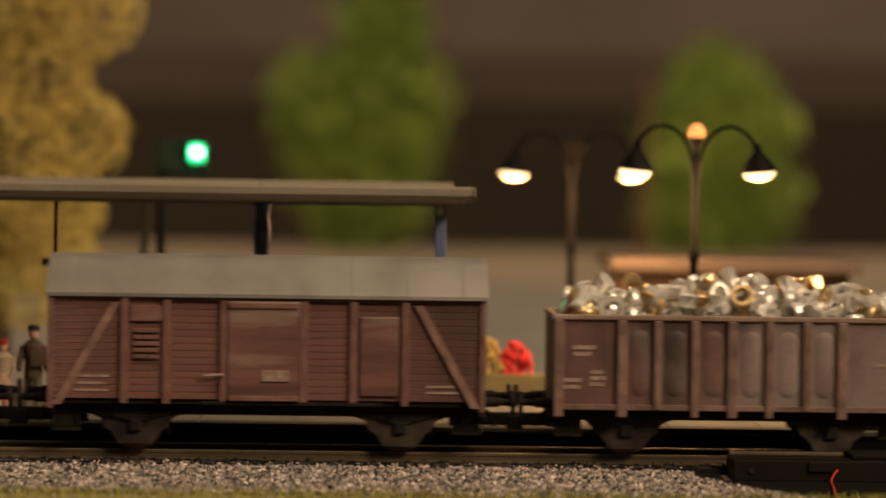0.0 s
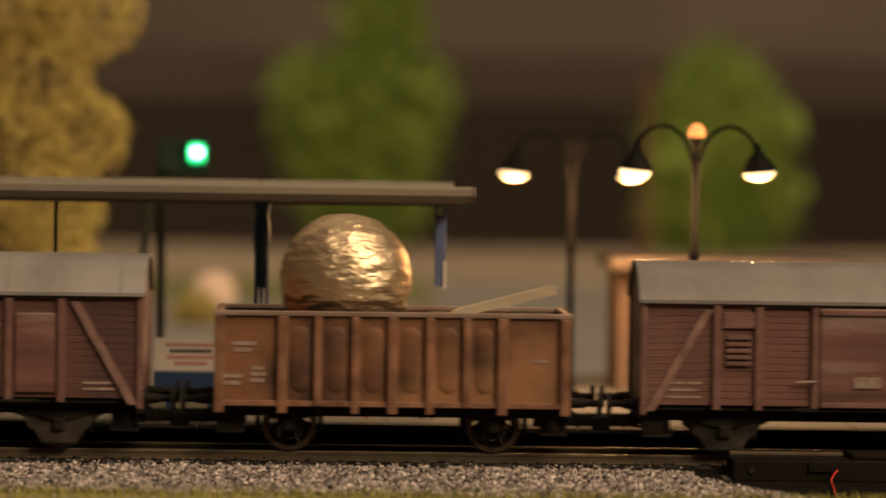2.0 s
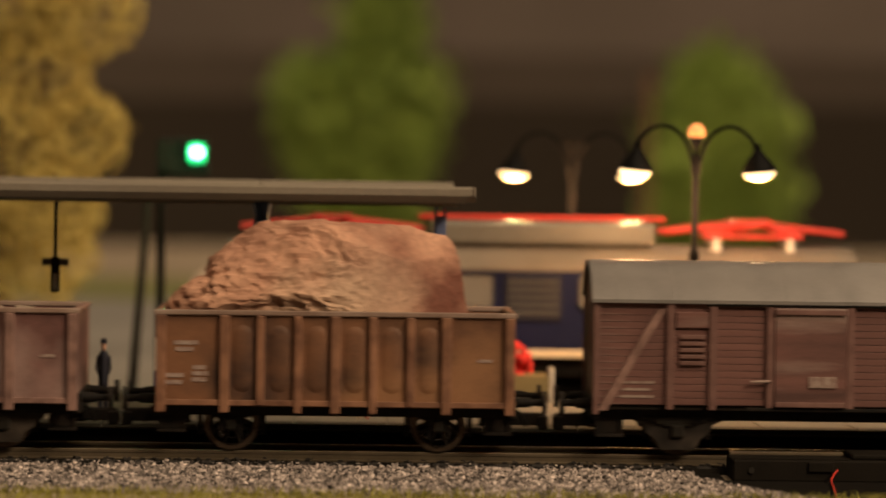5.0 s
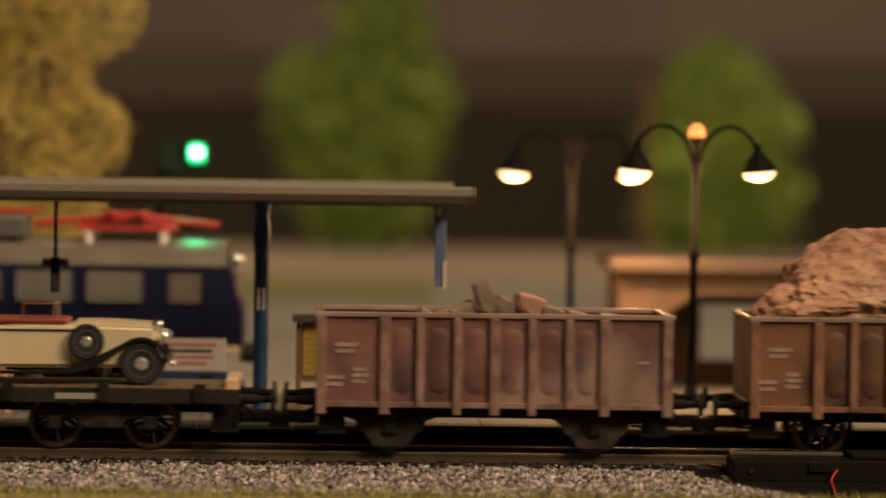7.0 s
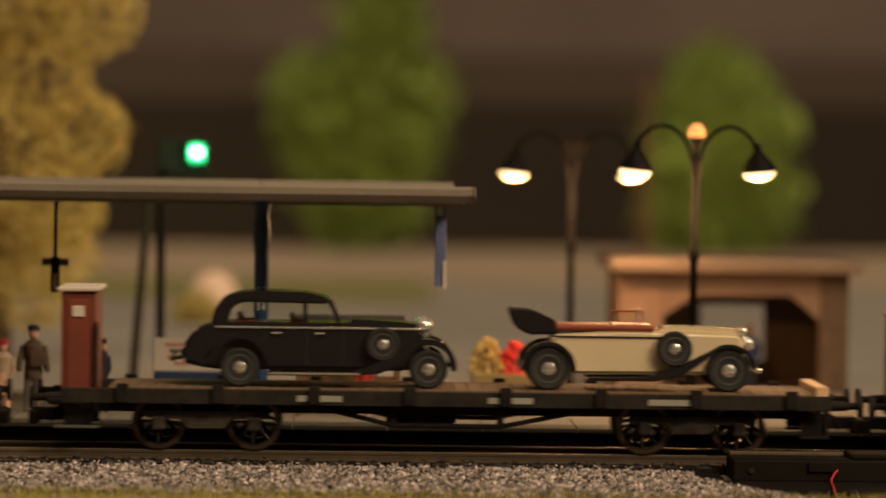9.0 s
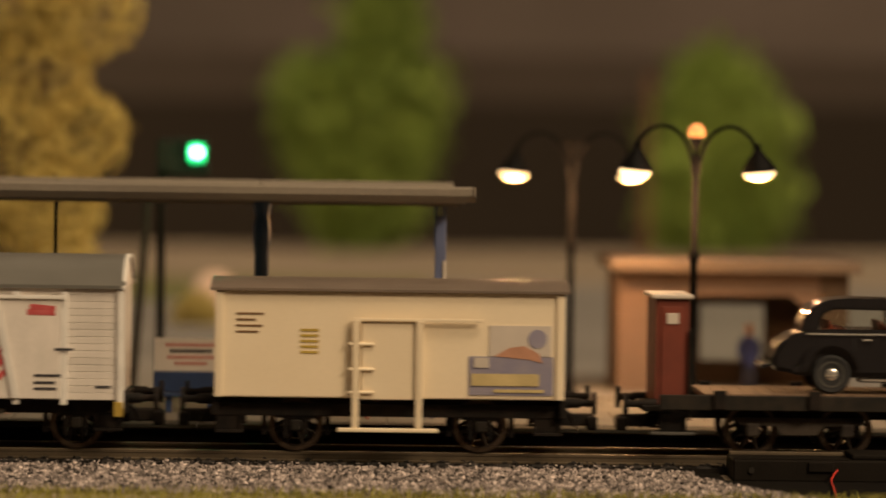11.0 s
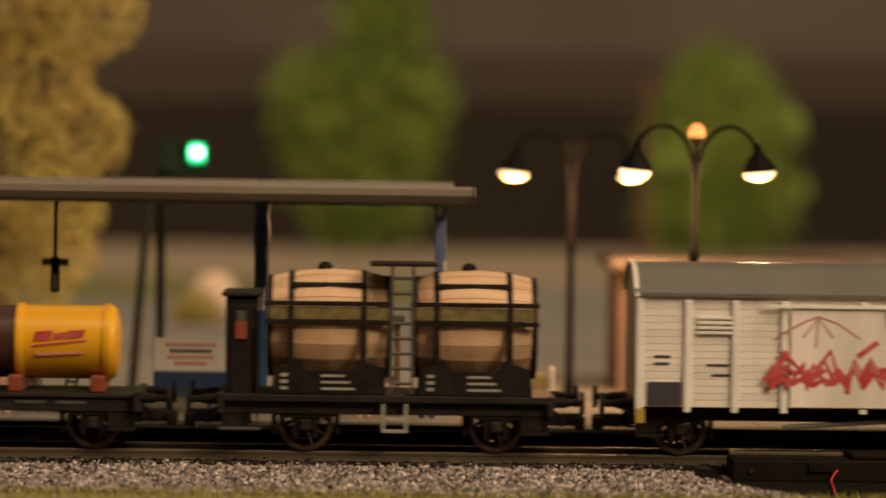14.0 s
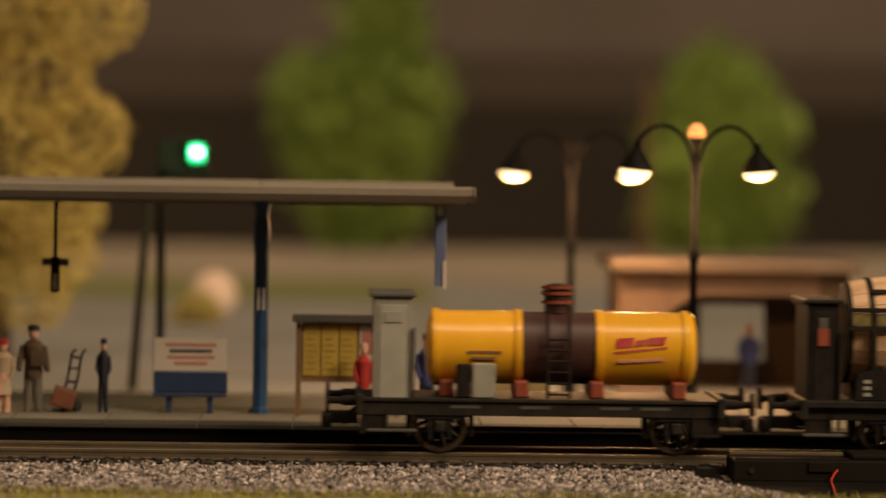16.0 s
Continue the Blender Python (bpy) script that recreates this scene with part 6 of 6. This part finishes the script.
def tank_wagon(x0, x1):
    w, h = wagon_root("tank_wagon", x0, x1, "yellow tank wagon with a dark brown middle band and grey cabin")
    running_gear(w, h, (-h + 16.2, h - 8.8), open_guard, 9.4, FRAME)
    part("deck", box(B(), -h, h, -12.5, 12.5, 10.4, 11.2, 0.2), FRAME, w)
    brake_cabin(w, -h + 2.6, -h + 10.4, 9.8, 31.2, GREY, GREY_DARK, 11, GREY)
    cz, r = 20.9, 7.45
    a, b = -h + 14.5, h - 5.2
    m0, m1 = a + 18.0, a + 33.2

    def ring(xa, xb, rr, mat, name, lab):
        return part(name, lathe(B(), [(rr * 0.98, xa), (rr, xa + 0.2), (rr, xb - 0.2), (rr * 0.98, xb)], "X", 40, (0, 0, cz)), mat, w, lab, smooth=True)
    ring(a + 1.0, m0, r, YELLOW, "tank_barrel", "yellow tank barrel")
    ring(m0, m1, r - 0.15, BROWN, "tank_barrel", "dark brown middle barrel")
    ring(m1, b - 1.2, r, YELLOW, "tank_barrel", "yellow tank barrel")
    for xa in (a, m0 - 1.4, m1 - 0.2, b - 2.2):
        ring(xa, xa + 1.6, r + 0.4, YELLOW, "tank_hoop", "raised yellow flange")
    for e, xa in ((-1, a), (1, b)):
        part("tank_end", lathe(B(), [(r, 0), (r * 0.93, e * 0.9), (r * 0.6, e * 1.6), (0.3, e * 1.9)], "X", 40, (xa - e * 0.6, 0, cz)), YELLOW, w, smooth=True)
    mx = (m0 + m1) / 2 - 0.2
    dome = part("dome", lathe(B(), [(2.6, 28.0), (2.6, 31.4), (3.0, 31.6), (3.0, 32.4), (2.4, 32.8), (2.4, 33.6), (1.0, 34.0)], seg=20, at=(mx, 0, 0)), BROWN, w, "dark brown filler dome", smooth=True)
    for z in (30.2, 32.0, 33.2):
        part("dome_ring", lathe(B(), [(2.7, -0.3), (3.2, -0.3), (3.2, 0.3), (2.7, 0.3)], seg=20, at=(mx, 0, z), ring=True), LEATHER, dome)
    for x in (mx - 2.2, mx + 2.2):
        part("ladder_rail", tube(B(), [(x, -9.8, 10.5), (x, -8.6, 24), (x, -5.5, 29.5)], 0.3), BLACK, w)
    for i in range(6):
        part("ladder_rung", rod(B(), (mx - 2.2, -9.6 + i * 0.16, 12 + i * 2.2), (mx + 2.2, -9.6 + i * 0.16, 12 + i * 2.2), 0.25), BLACK, w)
    for x in (a + 3, m0, m1, b - 3):
        part("saddle", box(B(), x - 1.4, x + 1.4, -9, 9, 11.2, 14.6, 0.4), LEATHER, w, "red-brown tank saddle")
    part("equipment_box", box(B(), a + 8.0, a + 12.6, -12.2, -9.4, 11.3, 18.2, 0.3), GREY, w, "grey equipment box")
    part("equipment_box", box(B(), a + 4.8, a + 7.8, -12.0, -9.2, 11.3, 18.0, 0.3), BLACK, w, "black equipment box")
    # red mark as plain slanted bars along the barrel
    for x, ww, hh in ((3.6, 3.4, 1.9), (7.4, 2.2, 1.2), (9.9, 3.6, 1.5)):
        x, z = m1 + x, 21.0 + x * 0.1
        part("lettering", prism(B(), [(x, z), (x + ww, z + 0.3), (x + ww + 0.5, z + 0.3 + hh), (x + 0.5, z + hh)], -r - 0.16, -r + 0.2), RED_INK, w)
    part("lettering", prism(B(), [(m1 + 3.4, 20.2), (m1 + 14.2, 21.4), (m1 + 14.2, 21.75), (m1 + 3.4, 20.6)], -r - 0.14, -r + 0.2), RED_INK, w)
    part("lettering", prism(B(), [(m1 + 4.2, 18.4), (m1 + 13.6, 18.9), (m1 + 13.6, 19.4), (m1 + 4.2, 18.9)], -r - 0.02, -r + 0.6), POSTER_RED, w)
    for x, z, ww in ((a + 7, 20.0, 7.0), (a + 8, 18.8, 5.0)):
        part("lettering", box(B(), x, x + ww, -r - 0.15, -r + 0.1, z, z + 0.5), TIMBER, w)
    for x in (-18, -4, 12, 20):
        part("lettering", box(B(), x, x + 6, -12.12, -12.02, 9.2, 9.8), GREY_DARK, w)


def electric_loco():
    """The second train, on the track behind the platform, running the other way."""
    speed = -0.0759
    c = thing("electric_locomotive", (0, 148, 0), "ultramarine electric locomotive with cream roof and red pantographs", "locomotive")
    MOVERS.append((c, 408, 148, 0, speed))
    h = 80
    bm = prism(B(), [(-h + 1.5, 11), (-h, 14), (-h + 0.5, 22), (-h + 4, 32.5), (h - 4, 32.5), (h - 0.5, 22), (h, 14), (h - 1.5, 11)], -15.5, 15.5)
    part("body", bmesh_bevel(bm, 0.8), LOCO_BLUE, c, smooth=True)
    part("stripe", box(B(), -h + 1, h - 1, -15.8, -15.52, 11.2, 13.0, 0.1), CREAM, c, "pale waist stripe")
    part("roof", arched_roof(h - 6, 15.4, 32.5, 38.2, 1.5), CREAM_ROOF, c, "cream curved roof", smooth=True)
    part("underframe", box(B(), -h + 6, h - 6, -13, 13, 6.5, 11.0, 0.5), BLACK, c)
    part("frame_skirt", box(B(), -h + 8, h - 8, -9.5, 9.5, 1.2, 6.6, 0.3), SHADED_BLACK, c, "black gear between the bogies")
    part("louvre_panel", box(B(), -9.4, 4.2, -15.9, -15.55, 20.0, 31.0, 0.4), CLOTH_NAVY, c, "dark louvred side panel")
    for z in (21.6, 23.4, 25.2, 27.0, 28.8):
        part("louvre", box(B(), -8.8, 3.6, -16.1, -15.92, z, z + 0.7, 0.1), GREY_DARK, c)
    for x in (-59.5, -42.5, -25.5, 8.6, 25.6, 42.4):
        win = part("window", box(B(), x, x + 13.5, -15.9, -15.55, 23.2, 31.0, 0.8), CURTAIN, c, "window with pale blind")
    for e in (-1, 1):
        part("cab_window", box(B(), e * 66 - 4, e * 66 + 4, -15.9, -15.55, 23.2, 30.6, 0.8), CLOTH_GREY, c, "dark cab side window")
        part("cab_door", box(B(), e * 73 - 2.6, e * 73 + 2.6, -15.8, -15.52, 13, 31, 0.4), LOCO_BLUE, c)
        part("front_window", box(B(), e * (h - 1.9) - 0.6, e * (h - 1.9) + 0.6, -11, 11, 24, 30, 0.3), CLOTH_GREY, c)
        part("headlight", ball(B(), (e * (h - 1.8), -8, 33.2), 1.6, 2), CHROME, c, smooth=True)
        part("bogie_frame", box(B(), e * 45 - 20, e * 45 + 20, -12.2, -11, 3.2, 7.5, 0.6), BLACK, c)
        for x in (e * 45 - 12, e * 45 + 12):
            wheelset(c, x)
        for s in (-1, 1):
            part("buffer", rod(B(), (e * (h - 1), s * 10, 10.6), (e * (h + 5), s * 10, 10.6), 1.8, 2.0, 14), FRAME, c)
        # folded pantograph
        x = e * 51
        pan = part("pantograph", box(B(), x - 12, x + 12, -8, 8, 40.0, 41.0, 0.3), RED, c, "folded bright red pantograph")
        for y in (-7, 7):
            part("pantograph_arm", tube(B(), [(x - 22, y, 41.4), (x, y, 43.8), (x + 22, y, 41.4)], 0.7), RED, pan)
            part("pantograph_arm", tube(B(), [(x - 11, y, 41.0), (x + 2, y, 43.4), (x + 12, y, 40.6)], 0.7), RED, pan)
            part("contact_strip", box(B(), x - 1.2 + y * 0.5, x + 1.2 + y * 0.5, -10, 10, 43.6, 44.6, 0.2), RED, pan)
            for xx in (x - 9, x + 9):
                part("insulator", lathe(B(), [(1.2, 37), (1.2, 38), (0.8, 38.4), (1.2, 38.8), (0.8, 39.2), (1.2, 39.6), (0.8, 40)], seg=10, at=(xx, y, 0)), WHITE_TRIM, pan, smooth=True)
    part("roof_equipment", box(B(), -27, 27, -9, 9, 38.0, 43.4, 0.8), ROOF_DARK, c, "dark grey roof equipment case")
    part("roof_bar", rod(B(), (-30, -3, 44.4), (30, -3, 44.4), 0.6), RED, c)


# ---- build ----
room()
ground()
TRACK_NEAR = track(0, 1185, "tracks")
TRACK_FAR = track(148, 1185, "tracks")
platform()
trees()
canopy()
catenary_post(-73.6, -69.8, 195, 47.5, 1.1, MAST_GREY)
catenary_post(141.8, 143.4, 1200, 102.1, 2.6, TIMBER, "tall brown timber pole in the distance")
lamp_post(61.5, 105, 2.4, 0.006, "lit two-armed platform lamp with amber globe on top")
lamp_post(39.4, 205, -3.6, 0.0, "lit two-armed street lamp behind the tracks", 4.4, False, 15.2)
signal()
bench()
notice_board()
figures()
planter()
shelter()
far_lamp()
point_motor()
grass_strip()
stones("ballast", 23000, (-102, 102, -63, -10.5), bed_z, 0.8, GRAVEL, "loose grey and brown ballast chippings beside the track", "ballast", 1)
# coloured near black for the shade between the rails
stones("ballast", 4500, (-100, 100, -10, 16), lambda x, y: -2.3, 0.9, SHADED_STONE, "ballast between the rails", "ballast", 2)

open_wagon(21.8, 92.6, RUST_C, "grimy rusty open wagon heaped with scrap cans", axle_guard, RUST_TRIM_C)
covered_wagon(-78.2, 7.5, 0, "weathered red-brown plank covered wagon with grey roof")
open_wagon(-163.4, -92.9, RUST, "rusty open wagon carrying a golden egg", open_guard, RUST_TRIM)
covered_wagon(-264.9, -178.2, 0, "weathered red-brown plank covered wagon with grey roof")
open_wagon(-352.2, -281.2, RUST, "rusty open wagon carrying a large rock", open_guard, RUST_TRIM)
open_wagon(-438.5, -367.9, RUST_B, "faded red open wagon with broken stone", axle_guard, RUST_TRIM_B)
flat_wagon(-606.9, -453.7)
cream_wagon(-695.5, -626.0)
white_wagon(-789.1, -713.6)
barrel_wagon(-871.8, -805.9)
tank_wagon(-960.8, -888.4)
loads()
electric_loco()


# the train's small gain and loss on an even pace: seconds, millimetres
PACE = ((0.0, 0.7), (0.5, 0.45), (1.0, 0.1), (1.5, 0.0), (2.0, -0.1), (2.5, -0.15), (3.0, -0.35), (3.5, -0.55), (4.0, -0.75), (5.2, -0.65), (6.3, -0.4),
        (6.5, -0.45), (7.0, -1.1), (7.5, -2.1), (8.0, -2.5), (8.5, -2.4), (9.0, -1.75), (9.5, -1.5), (11.0, -1.5), (11.5, -1.5), (12.0, -1.4), (12.5, -1.4),
        (13.0, -1.4), (13.5, -1.7), (14.0, -1.85), (14.5, -2.4), (15.0, -3.0), (15.5, -3.5), (16.0, -3.7))


def gone(t, v):
    """How far a train has come after t seconds, in metres."""
    if v < 0:
        return v * t
    return v * t + float(np.interp(t, [p[0] for p in PACE], [p[1] for p in PACE])) * MM


def motions():
    times = [0.0, 1 / 30, 2 / 30, 0.1] + [0.5 * k for k in range(1, 32)] + [15.9, 16 - 2 / 30, 16 - 1 / 30, 16.0]
    turn = [k * 0.1 for k in range(161)]
    for ob, x, y, z, v in MOVERS:
        r = ob.rotation_euler.to_matrix().to_4x4()
        walk(ob, [(t, Matrix.Translation((x * MM + gone(t, v), y * MM, z * MM)) @ r) for t in times])
    for ob, r, x, z in ROLLERS:
        v = -0.0759 if ob.parent.name.startswith("electric") else SPEED
        walk(ob, [(t, Matrix.Translation((x, 0, z)) @ Matrix.Rotation(gone(t, v) / r, 4, "Y")) for t in turn])


motions()
